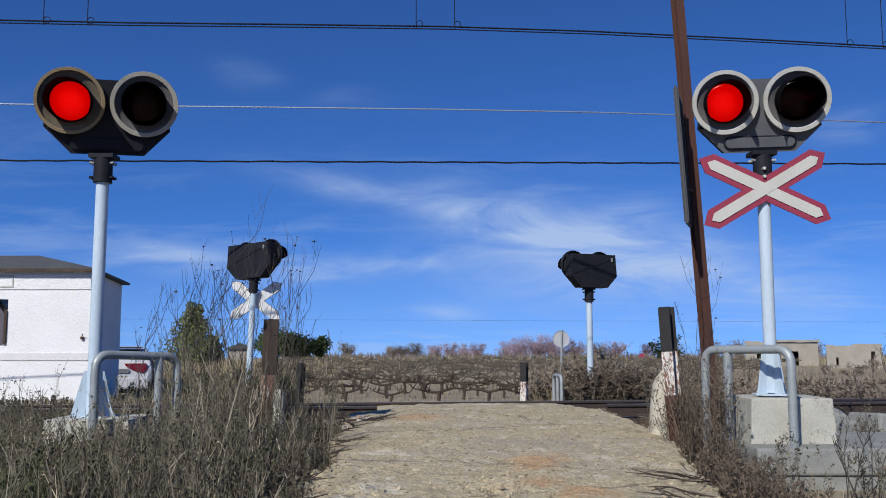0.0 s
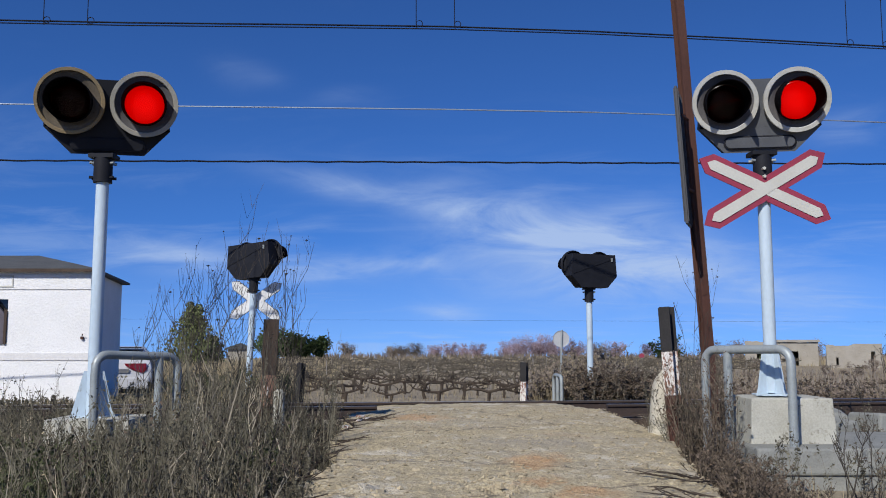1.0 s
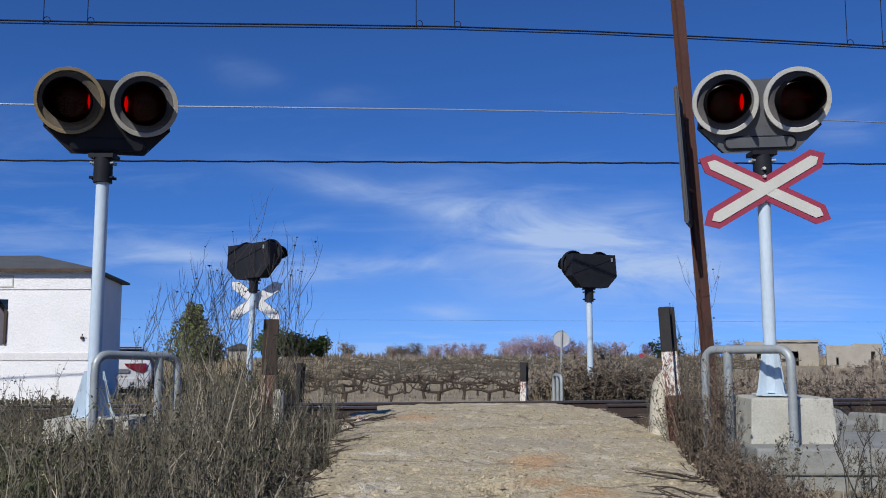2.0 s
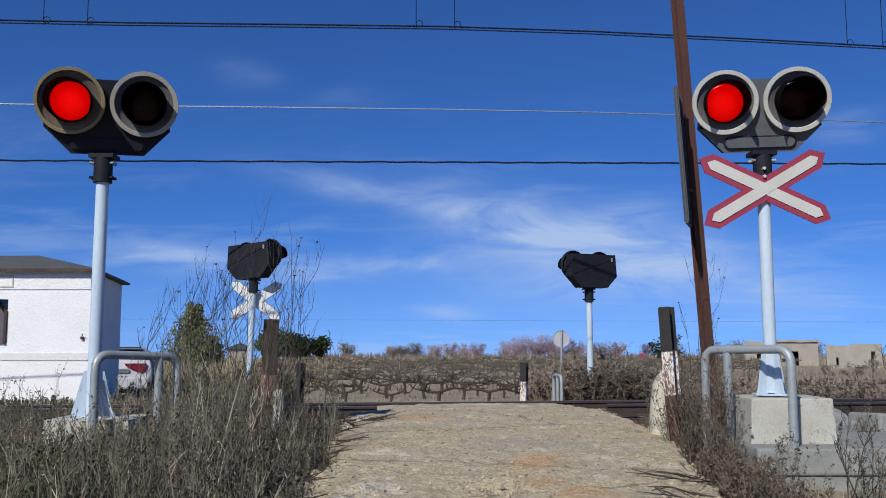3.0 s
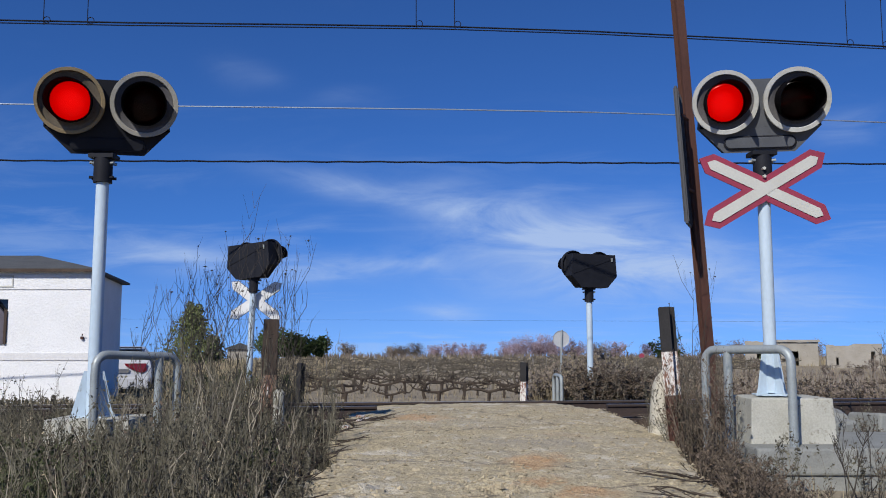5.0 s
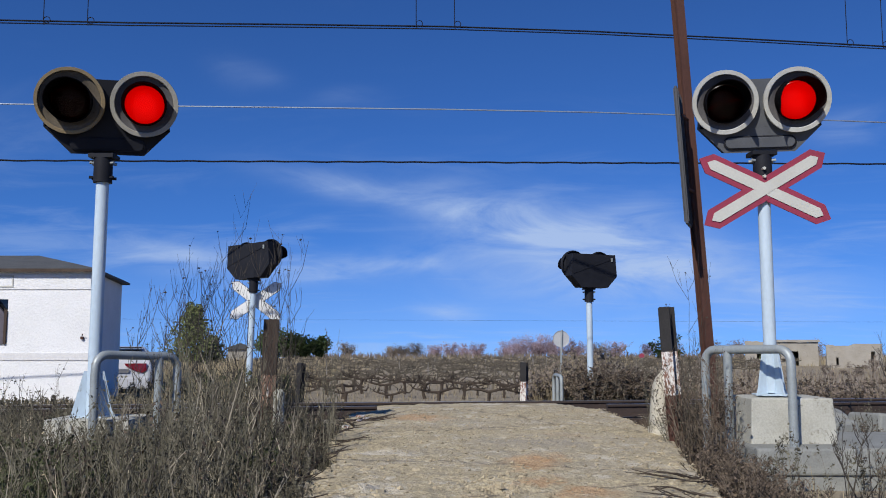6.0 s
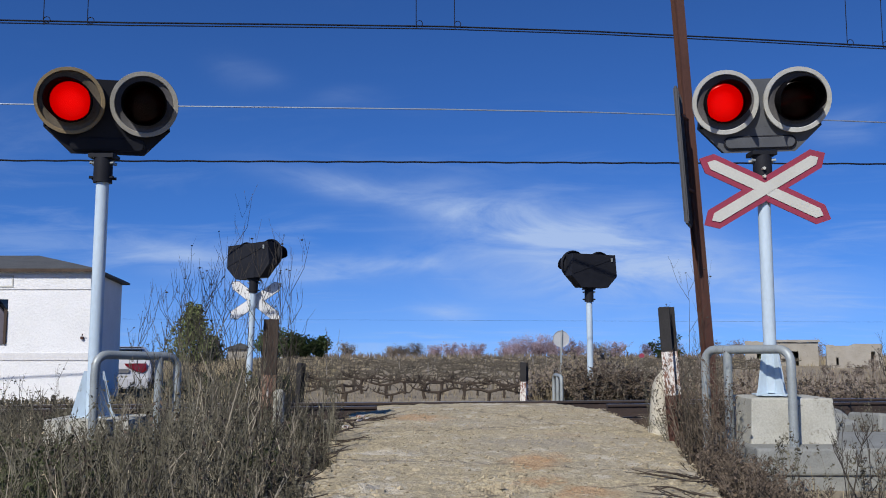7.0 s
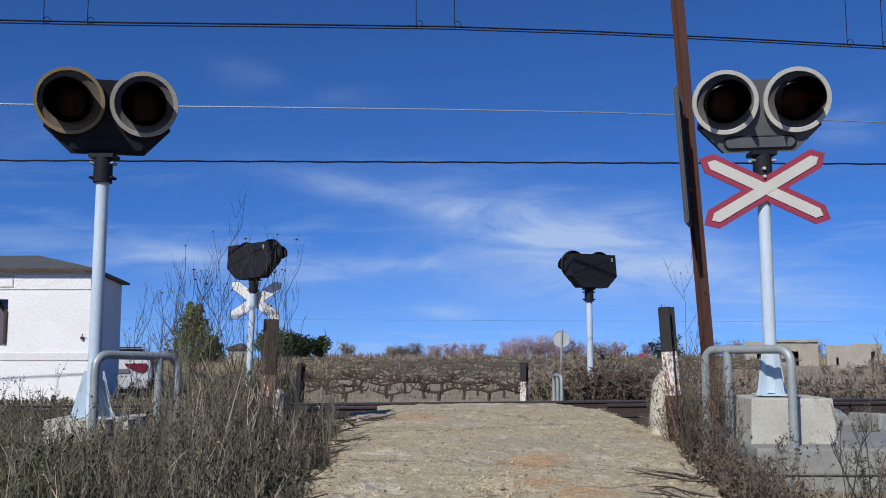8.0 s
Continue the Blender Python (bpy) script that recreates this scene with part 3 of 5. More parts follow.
def signal_head(parent, m, face, rims, size):
    """The lamp box with its two target discs; origin at the middle between the lenses, facing -y."""
    shell = [(-0.50, -0.22), (-0.29, -0.435), (0.29, -0.435), (0.50, -0.22), (0.47, 0.19), (-0.47, 0.19)]
    n = len(shell)
    g = Geo().prism(shell, 0.15, 0.23)
    g.add([(x, 0.002, z) for x, z in shell] + [(x, 0.152, z) for x, z in shell] + [(x * 0.98, 0.002, z * 0.98) for x, z in shell] + [(x * 0.98, 0.152, z * 0.98) for x, z in shell],
          [(i + n, (i + 1) % n + n, (i + 1) % n, i) for i in range(n)] + [(i + 2 * n, (i + 1) % n + 2 * n, (i + 1) % n + 3 * n, i + 3 * n) for i in range(n)]
          + [(i, (i + 1) % n, (i + 1) % n + 2 * n, i + 2 * n) for i in range(n)])
    head = part("lamp_housing", g, DARK, parent, at=m @ Matrix.Scale(size, 4))
    # face plate with two round openings
    g = Geo()
    N = 32
    for side in (-1, 1):
        ring = [(side * 0.292 + x, z) for x, z in ring_pts(N, 0.178)][:-1]
        edge = []
        for x, z in ring:
            dx, dz = x - side * 0.292, z
            k = min((0.19 if dx * side > 0 else 0.292) / max(abs(dx), 1e-6), (0.19 if dz > 0 else 0.22) / max(abs(dz), 1e-6))
            edge.append((side * 0.292 + dx * k, dz * k))
        g.add([(x, 0, z) for x, z in ring] + [(x, 0, z) for x, z in edge], [(i, i + N, (i + 1) % N + N, (i + 1) % N) for i in range(N)])
    g.prism([(-0.50, -0.22), (-0.29, -0.435), (0.29, -0.435), (0.50, -0.22)], 0.0, 0.010)
    g.box(-0.121, 0.001, -0.219, 0.121, 0.011, 0.189)
    part("face_plate", g, face, head)
    part("label_panel", Geo().prism(stadium(0.60, 0.115, -0.35), -0.016, 0.0), DARK, head, bevel=0.006)
    part("label_recess", Geo().prism(stadium(0.57, 0.088, -0.35), -0.022, -0.0165), face, head, bevel=0.004)
    part("rear_latch", Geo().box(-0.40, 0.228, 0.06, -0.37, 0.25, 0.13), GALV, head)
    part("rear_seam", Geo().prism([(-0.46, 0.12), (-0.44, 0.14), (0.47, -0.16), (0.46, -0.185)], 0.229, 0.238), DARK, head)
    for side, rim in zip((-1, 1), rims):
        cx = side * 0.292
        w0 = 0.248 if rim == RIMY else 0.240
        disc = part("target_disc", Geo().lathe_y([(0.258, 0.0), (0.268, -0.035), (0.232, -0.037), (0.196, -0.020), (0.178, -0.012)], cx, 0.0), DARK if rim == DARK else HOODY if rim == RIMY else HOODIN, head, smooth=True)
        part("rim", Geo().lathe_y([(0.268, -0.03), (0.276, -0.036), (0.273, -0.062), (w0, -0.062), (w0 - 0.005, -0.057), (w0 - 0.005, -0.03)], cx, 0.0, 48), rim, disc, smooth=True)
        part("bezel", Geo().lathe_y([(0.178, -0.012), (0.170, -0.004), (0.163, 0.012)], cx, 0.0), BLACK, disc, smooth=True)
        part("visor", visor_geo(cx), BLACK, disc)
        dome = [(0.164, 0.012)] + [(0.161 * math.cos(a), 0.008 - 0.022 * math.sin(a)) for a in (0.0, 0.3, 0.6, 0.9, 1.2, 1.45)] + [(0.002, -0.0145)]
        part("lens", Geo().lathe_y(dome, cx, 0.0), LENS, disc, "dark red glass lens", smooth=True)
        part("reflector", Geo().lathe_y([(0.178, 0.013), (0.162, 0.07), (0.08, 0.105), (0.002, 0.11)], cx, 0.0), REFLECT, disc, smooth=True)
    return head


def fin(g, w0, h, t, ang):
    c, s = math.cos(radians(ang)), math.sin(radians(ang))
    vs = []
    for q in (-t, t):
        for r, z in ((0.04, 0), (w0, 0), (w0 - 0.02, 0.05), (0.075, h), (0.04, h)):
            vs.append((r * c - q * s, r * s + q * c, z))
    return g.add(vs, [(0, 1, 2, 3, 4), (9, 8, 7, 6, 5)] + [(i, i + 5, (i + 1) % 5 + 5, (i + 1) % 5) for i in range(5)])


def crossing_signal(at, height, lean, head_turn, head_roll, face, rims, label, cross=None, pole_mat=None, finw=0.15, base_h=0.36, head_x=0.0, head_y=-0.04, nod=13, size=HEAD):
    """height: from the pole's foot to the middle of the lenses; lean: degrees towards +x."""
    sig = base("crossing_signal", at, label, "railway signal", "crossing signals")
    top = height - 0.435 * size / 0.97
    tilt = pose(0, 0, 0, 0, lean, 0)
    pole = part("pole", Geo().tube([(0, 0, 0.02), (0, 0, top * 0.5), (0, 0, top - 0.10)], 0.050, 24, caps=True), pole_mat or POLE, sig, at=tilt, smooth=True)
    for k in range(4):
        part("base_fin", fin(Geo(), finw, base_h, 0.008, 20 + 90 * k), pole_mat or POLE, pole)
    part("base_plate", Geo().box(-0.12, -0.12, 0, 0.12, 0.12, 0.012), pole_mat or POLE, pole, bevel=0.004)
    col = part("collar", Geo().tube([(0, 0, top - 0.22), (0, 0, top - 0.02)], 0.074, 24, caps=True), DARK, pole, smooth=True)
    for a in (20, 160, 200, 340):
        c, s = math.cos(radians(a)), math.sin(radians(a))
        for z in (top - 0.06, top - 0.18):
            part("clamp_bolt", Geo().tube([(0.06 * c, 0.06 * s, z), (0.105 * c, 0.105 * s, z)], 0.012, 6, caps=True), GALV if z > top - 0.1 else DARK, col)
    part("neck", Geo().tube([(-0.07, 0.0, top - 0.015), (0.07, 0.0, top - 0.015)], 0.028, 12, caps=True).box(-0.10, -0.07, top - 0.02, 0.10, 0.09, top + 0.012), DARK, col)
    m = tilt @ pose(head_x, head_y, height, 0, head_roll, head_turn) @ pose(0, 0, 0, nod, 0, 0)
    signal_head(sig, m, face, rims, size)
    if cross:
        zc, arm, wide, ang, roll, turn, back = cross
        # dark layer behind the back cross paints the shaded thickness of its arms
        layers = (("cross_arm", 0.0, 0.068, CROSSBACK), ("cross_edge", -0.010, 0.083, SIGNDARK)) if back else (("cross_border", 0.0, -0.075, RED), ("cross_face", 0.07, -0.082, WHITE))
        for name, extra, y, mt in layers:
            for k, sg in enumerate((-1, 1)):
                p = turned(cross_poly(arm - 2 * extra, wide - 1.28 * extra, 0.09 - extra * 0.62), sg * ang)
                part(name, Geo().prism(p, y - 0.0025 * k, y + 0.012 - 0.0025 * k), mt, sig, at=tilt @ pose(0.03 if back else -0.014, 0, zc, 0, roll, turn))
        if not back:
            for dz in (0.10, 0.165):
                part("cross_bolt", Geo().tube([(-0.02, -0.10, zc + dz), (-0.02, -0.06, zc + dz)], 0.013, 8, caps=True), WHITE, sig, at=tilt)
    return sig, m


def lamp_for(sig, m):
    """The lit lamp inside a housing; it stands behind one lens or the other, or between them when dark."""
    lamp = part("lamp", Geo().lathe_y([(0.161, 0.024), (0.158, 0.019), (0.11, 0.017), (0.002, 0.0165)]), GLOW, sig, "glowing red lamp", smooth=True)
    return lamp, m


SIG_R, HEAD_R = crossing_signal(pose(2.60, 7.0, 0.335), 2.37, -0.1, -11, 0.6, GREY, (RIMW, RIMW),
                                "twin-lamp crossing signal with white rims, grey pole and red-bordered cross", head_x=-0.012, size=0.95, cross=(1.64, 1.15, 0.174, 28, -2.6, 0, False))
SIG_L, HEAD_L = crossing_signal(pose(-2.765, 7.0, 0.165), 2.527, 0.1, 18, -1.7, DARK, (RIMY, RIMC),
                                "twin-lamp crossing signal with dirty yellow rims on a pale pole", finw=0.17, head_x=0.03)
LAMP_R, LAMP_L = lamp_for(SIG_R, HEAD_R), lamp_for(SIG_L, HEAD_L)
FAR_R, _ = crossing_signal(pose(2.42, 14.5, -0.33), 2.38, 0.0, 204, 0, DARK, (DARK, DARK), "dark crossing signal seen from behind on a pale pole", head_y=0.08, nod=0, size=0.88)
FAR_L, _ = crossing_signal(pose(-3.20, 14.5, -0.33), 2.55, 1.6, 150, 4, DARK, (DARK, DARK), "dark crossing signal from behind with a chipped white cross",
                           cross=(1.79, 1.02, 0.16, 36, 0, 0, True), head_y=0.10, nod=0, size=0.92)


# ---- concrete footings ----
def footing(at, w, d, h, mt, label, rng):
    g = Geo().box(-w / 2, -d / 2, 0, w / 2, d / 2, h, taper=0.018)
    ob = part("concrete_footing", g, mt, at=at, bevel=0.009)
    tagged(ob, label, "concrete block")


footing(pose(2.672, 7.03, -0.03, 0, 0, -1), 0.655, 0.56, 0.355, CONC, "pale stained concrete footing under the signal pole", None)
footing(pose(-2.71, 7.03, -0.33), 0.68, 0.60, 0.495, CONC, "pale concrete footing half hidden in dry weeds", None)
plinth = base("concrete_plinth", pose(0, 0, 0), "low grey concrete plinth beside the road", "concrete plinth")
part("cap_slab", Geo().box(2.27, 6.45, -0.21, 4.6, 7.7, -0.015, taper=0.012), CONCD, plinth, bevel=0.02)
part("foundation", Geo().box(2.29, 6.475, -0.45, 4.58, 7.68, -0.20), CONCD, plinth, bevel=0.02)
for x, y, z, w, d, h, rx, ry, rz, mt in ((3.42, 8.25, -0.36, 0.72, 0.62, 0.40, 4, -6, 14, CONCD), (3.62, 8.55, 0.04, 0.52, 0.40, 0.09, 6, 9, -10, CONCD), (4.35, 8.5, -0.36, 0.85, 0.6, 0.42, -3, 5, 8, CONCD),
                                         (4.1, 8.0, -0.36, 0.40, 0.35, 0.24, 8, -10, 35, CONCD)):
    block = part("rubble_block", Geo().box(-w / 2, -d / 2, 0, w / 2, d / 2, h, taper=0.05), mt, at=pose(x, y, z, rx, ry, rz), bevel=0.025)
    tagged(block, "broken pale concrete rubble beside the track", "rubble", "rubble blocks")


# ---- tube guards ----
def guard(pts, legs, z0, label, r=0.031):
    """A bent tube: the top bar with a leg at each bent end and one leg welded under it."""
    gd = base("tube_guard", pose(0, 0, 0), label, "guard rail", "tube guards")
    (xa, ya, za), (xb, yb, zb) = pts
    a, b = Vector((xa, ya, za)), Vector((xb, yb, zb))
    along = (b - a).normalized()
    path = [Vector((xa, ya, z0)), Vector((xa, ya, za - 0.14))]
    for k in range(1, 7):
        w = math.pi / 2 * k / 6
        path.append(a + along * 0.10 * (1 - math.cos(w)) + Vector((0, 0, -0.10 * (1 - math.sin(w)))))
    path2 = [Vector((xb, yb, z0)), Vector((xb, yb, zb - 0.14))]
    for k in range(1, 7):
        w = math.pi / 2 * k / 6
        path2.append(b - along * 0.10 * (1 - math.cos(w)) + Vector((0, 0, -0.10 * (1 - math.sin(w)))))
    part("bent_tube", Geo().tube(path + path2[::-1], r, 14, caps=True), GALV, gd, smooth=True)
    p = a.lerp(b, legs)
    part("middle_leg", Geo().tube([(p.x, p.y, z0), (p.x, p.y, p.z - 0.01)], r, 14, caps=True), GALV, gd, smooth=True)
    return gd


guard(((2.595, 6.58, 0.70), (2.155, 7.25, 0.69)), 0.72, -0.12, "dull galvanised tube guard on the concrete plinth", 0.034)
guard(((-2.60, 6.6, 0.66), (-2.165, 7.2, 0.635)), 0.76, -0.38, "dull galvanised tube guard standing in dry weeds", 0.033)
guard(((1.89, 14.1, 0.235), (1.83, 14.6, 0.235)), 0.5, -0.45, "small grey tube guard across the track", 0.03)


# ---- leaning rusty mast with a sign seen on edge ----
def mast():
    m = base("rusty_mast", pose(2.575, 8.4, -0.30, 1.0, -3.95, 12), "leaning rusty steel mast with a grey sign on edge", "mast")
    g = Geo()
    H = 5.6
    prof = [(-0.050, -0.07), (0.050, -0.07), (0.050, -0.058), (0.006, -0.058), (0.006, 0.058), (0.050, 0.058), (0.050, 0.07), (-0.050, 0.07), (-0.050, 0.058), (-0.006, 0.058), (-0.006, -0.058), (-0.050, -0.058)]
    prof = [(x * 0.82, y * 0.82) for x, y in prof]
    n = len(prof)
    g.add([(x, y, z) for z in (0, H) for x, y in prof], [tuple(reversed(range(n))), tuple(range(n, 2 * n))] + [(i, (i + 1) % n, (i + 1) % n + n, i + n) for i in range(n)])
    part("steel_beam", g, RUST, m)
    sign = part("sign_panel", Geo().prism([(-0.012, 0), (0.012, 0), (0.012, 1.26), (-0.012, 1.26)], -0.25, 0.25), SIGNDARK, m, at=pose(-0.235, -0.288, 2.15, 0, 0, -31.5), bevel=0.004)
    for x in (-0.022, 0.013):
        for y in (-0.235, -0.10, 0.04, 0.17, 0.235):
            part("stiffener", Geo().box(x, y - 0.012, 0.02, x + 0.009, y + 0.012, 1.24), SIGNDARK, sign)
    for z in (2.5, 3.2):
        part("bracket", Geo().tube([(-0.03, -0.05, z), (-0.21, -0.27, z)], 0.014, 8, caps=True), RUST, m)


mast()


# ---- posts cut from old rail ----
def rail_post(at, h, white_from, white_to, label, w=1.0, low=RUST, cap=TAR, band=CHIPPED):
    p = base("rail_post", at, label, "marker post", "marker posts")
    prof = [(-0.065, -0.06), (0.065, -0.06), (0.065, -0.045), (0.016, -0.03), (0.016, 0.03), (0.04, 0.04), (0.04, 0.072), (-0.04, 0.072), (-0.04, 0.04), (-0.016, 0.03), (-0.016, -0.03), (-0.065, -0.045)]
    prof = [(x * w, y * w) for x, y in prof]
    n = len(prof)
    for name, a, b, mt in (("rusty_foot", -0.1, white_from, low), ("white_band", white_from, white_to, band), ("post_top", white_to, h, cap)):
        if b - a < 0.02:
            continue
        vs = [(x, y, z) for z in (a, b) for x, y in prof]
        part(name, Geo().add(vs, [tuple(reversed(range(n))), tuple(range(n, 2 * n))] + [(i, (i + 1) % n, (i + 1) % n + n, i + n) for i in range(n)]), mt, p)


rail_post(pose(2.089, 8.0, -0.12, 0, 2.9, 158), 1.195, 0.40, 0.79, "rusty rail post with a chipped white band and black top", 1.12)
rail_post(pose(-1.70, 8.6, -0.16, 0, -1.5, 200), 1.14, 0.30, 0.60, "brown weathered rail post with traces of white paint", 1.15, cap=TIMBER, band=SPLINTER)
rail_post(pose(1.23, 13.5, -0.32, 0, -0.6, 170), 0.78, 0.0, 0.49, "marker post with white foot and black top", 0.95)
rail_post(pose(-2.21, 13.5, -0.32, 0, -3, 165), 0.77, 0.0, 0.10, "dark leaning marker post across the track", 0.9)
g = Geo().tube([(0, 0, -0.1), (0, 0, 0.42), (0.0, 0, 0.45)], [0.055, 0.052, 0.03], 12, caps=True)
tagged(part("short_post", g, CONC, at=pose(-1.52, 8.2, -0.13)), "short pale concrete stump post in the weeds", "stump post")


def boundary_stone():
    g = Geo()
    rings = 9
    for k in range(rings):
        t = k / (rings - 1)
        w = 0.158 * (1 - 0.18 * t) * (math.sqrt(max(0.02, 1 - max(0, (t - 0.62) / 0.40) ** 2)))
        d = 0.11 * (1 - 0.15 * t) * (math.sqrt(max(0.05, 1 - max(0, (t - 0.7) / 0.36) ** 2)))
        ring = []
        for j in range(16):
            a = 2 * math.pi * j / 16
            q = Vector((w * math.copysign(abs(math.cos(a)) ** 0.6, math.cos(a)), d * math.copysign(abs(math.sin(a)) ** 0.6, math.sin(a)), 0.62 * t))
            ring.append(q * (1 + 0.10 * noise.noise(q * 9)))
        g.v += [tuple(q) for q in ring]
    g.f = [(k * 16 + j, k * 16 + (j + 1) % 16, (k + 1) * 16 + (j + 1) % 16, (k + 1) * 16 + j) for k in range(rings - 1) for j in range(16)] + [tuple(range((rings - 1) * 16, rings * 16))]
    g.m = [0] * len(g.f)
    tagged(part("boundary_stone", g, LICHEN, at=pose(2.12, 8.5, -0.14, 0, 3, 8), smooth=True), "rounded pale whitewashed marker stone", "marker stone")


boundary_stone()


# ---- white lineside building ----
def pierced_wall(x0, x1, z0, z1, thick, holes):
    """One wall along x, faces at y = 0 and y = thick, with rectangular openings right through it."""
    xs = sorted({x0, x1, *[h[0] for h in holes], *[h[1] for h in holes]})
    zs = sorted({z0, z1, *[h[2] for h in holes], *[h[3] for h in holes]})
    nx, nz = len(xs), len(zs)

    def solid(i, k):
        if not (0 <= i < nx - 1 and 0 <= k < nz - 1):
            return False
        cx, cz = (xs[i] + xs[i + 1]) / 2, (zs[k] + zs[k + 1]) / 2
        return not any(a < cx < b and c < cz < d for a, b, c, d in holes)

    def v(i, k, back):
        return (back * nz + k) * nx + i

    g = Geo()
    fs = []
    for i in range(nx - 1):
        for k in range(nz - 1):
            if not solid(i, k):
                continue
            fs += [(v(i, k, 0), v(i + 1, k, 0), v(i + 1, k + 1, 0), v(i, k + 1, 0)), (v(i, k + 1, 1), v(i + 1, k + 1, 1), v(i + 1, k, 1), v(i, k, 1))]
            for di, dk, p, q in ((-1, 0, (i, k + 1), (i, k)), (1, 0, (i + 1, k), (i + 1, k + 1)), (0, -1, (i, k), (i + 1, k)), (0, 1, (i + 1, k + 1), (i, k + 1))):
                if not solid(i + di, k + dk):
                    fs.append((v(*q, 0), v(*p, 0), v(*p, 1), v(*q, 1)))
    return g.add([(x, y, z) for y in (0, thick) for z in zs for x in xs], fs)


def building():
    b = base("lineside_building", pose(-6.71, 16.7, -0.53, 0, 0, 0), "low white plastered lineside building with grey hip roof", "building")
    # origin: corner nearest the road; front runs to -x, side runs back and to -x a little
    H, W, D, sk = 2.65, 6.5, 3.8, 0.82
    T = 0.25
    wx0, wx1, wz0, wz1 = -2.75, -1.58, 1.27, 2.12
    vx0, vx1, vz0, vz1 = -2.4, -1.52, 2.377, 2.544
    part("front_wall", pierced_wall(-W, 0, 0, H, T, [(wx0, wx1, wz0, wz1), (vx0, vx1, vz0, vz1)]), PLASTER, b)
    for (x0, y0), (x1, y1) in (((-0.016, 0.075), (-sk, D)), ((-sk, D), (-W - sk, D)), ((-W - sk, D), (-W - 0.016, 0.075))):
        d = Vector((x1 - x0, y1 - y0, 0)).normalized()
        n = Vector((-d.y, d.x, 0)) * T
        vs = []
        for z in (0, H - 0.002):
            vs += [(x0, y0, z), (x1, y1, z), (x1 + n.x, y1 + n.y, z), (x0 + n.x, y0 + n.y, z)]
        part("side_wall", Geo().add(vs, [(3, 2, 1, 0), (4, 5, 6, 7), (0, 1, 5, 4), (1, 2, 6, 5), (2, 3, 7, 6), (3, 0, 4, 7)]), PLASTER, b)
    part("moulding", Geo().box(-W, -0.02, 2.31, -0.01, -0.003, H - 0.06), PLASTER, b)
    part("moulding", Geo().box(-W, -0.018, 0.965, -0.01, -0.003, 1.10), BAND, b)
    win = part("window", Geo().box(wx0, 0.10, wz0, wx1, 0.13, wz1), CARGLASS, b, "dark window set in the wall")
    part("shutter", Geo().prism([(wx0, wz0), (wx1 - 0.05, wz0), (wx1 - 0.05, wz1 - 0.27), (wx1 - 0.28, wz1), (wx0, wz1)], -0.03, 0.03), SHUTTER, win, "grey-purple sheet shutter")
    part("shutter_edge", Geo().prism([(wx1 - 0.05, wz0), (wx1, wz0), (wx1, wz1 - 0.22), (wx1 - 0.05, wz1 - 0.18)], -0.036, 0.035), TIMBER, win)
    vent = part("vent", Geo().box(vx0 - 0.03, -0.03, vz0 - 0.03, vx1 + 0.03, -0.003, vz0).box(vx0 - 0.03, -0.03, vz1, vx1 + 0.03, -0.003, vz1 + 0.03).box(vx1, -0.03, vz0, vx1 + 0.03, -0.003, vz1), WHITE, b)
    for k in range(4):
        part("vent_slat", Geo().box(vx0, 0.0, vz0 + 0.008 + k * 0.042, vx1, 0.03, vz0 + 0.03 + k * 0.042), CONC, vent)
    o = 0.14
    e = [(-W - o, -o), (o, -o), (o - sk, D + o), (-W - o - sk, D + o)]
    rz = H + 0.05
    ridge = [(-W + 1.4 - sk / 2, D / 2), (-1.5 - sk / 2, D / 2)]
    vs = [(x, y, H + 0.004) for x, y in e] + [(x, y, rz) for x, y in e] + [(x, y, H + 0.50) for x, y in ridge]
    fs = [(3, 2, 1, 0), (0, 1, 5, 4), (1, 2, 6, 5), (2, 3, 7, 6), (3, 0, 4, 7), (4, 5, 9, 8), (5, 6, 9), (6, 7, 8, 9), (7, 4, 8)]
    part("roof", Geo().add(vs, fs), ROOF, b)
    part("fascia", Geo().box(-W - o, -o - 0.02, H - 0.012, o, -o - 0.002, H + 0.045), TIMBER, b)
    # rough plaster corner and a small bracket left on the wall
    part("wall_bracket", Geo().box(-0.16, -0.05, 1.36, -0.11, -0.002, 1.41).tube([(-0.13, -0.04, 1.42), (-0.10, -0.09, 1.46)], 0.008, 5, caps=True), RUST, b)


building()


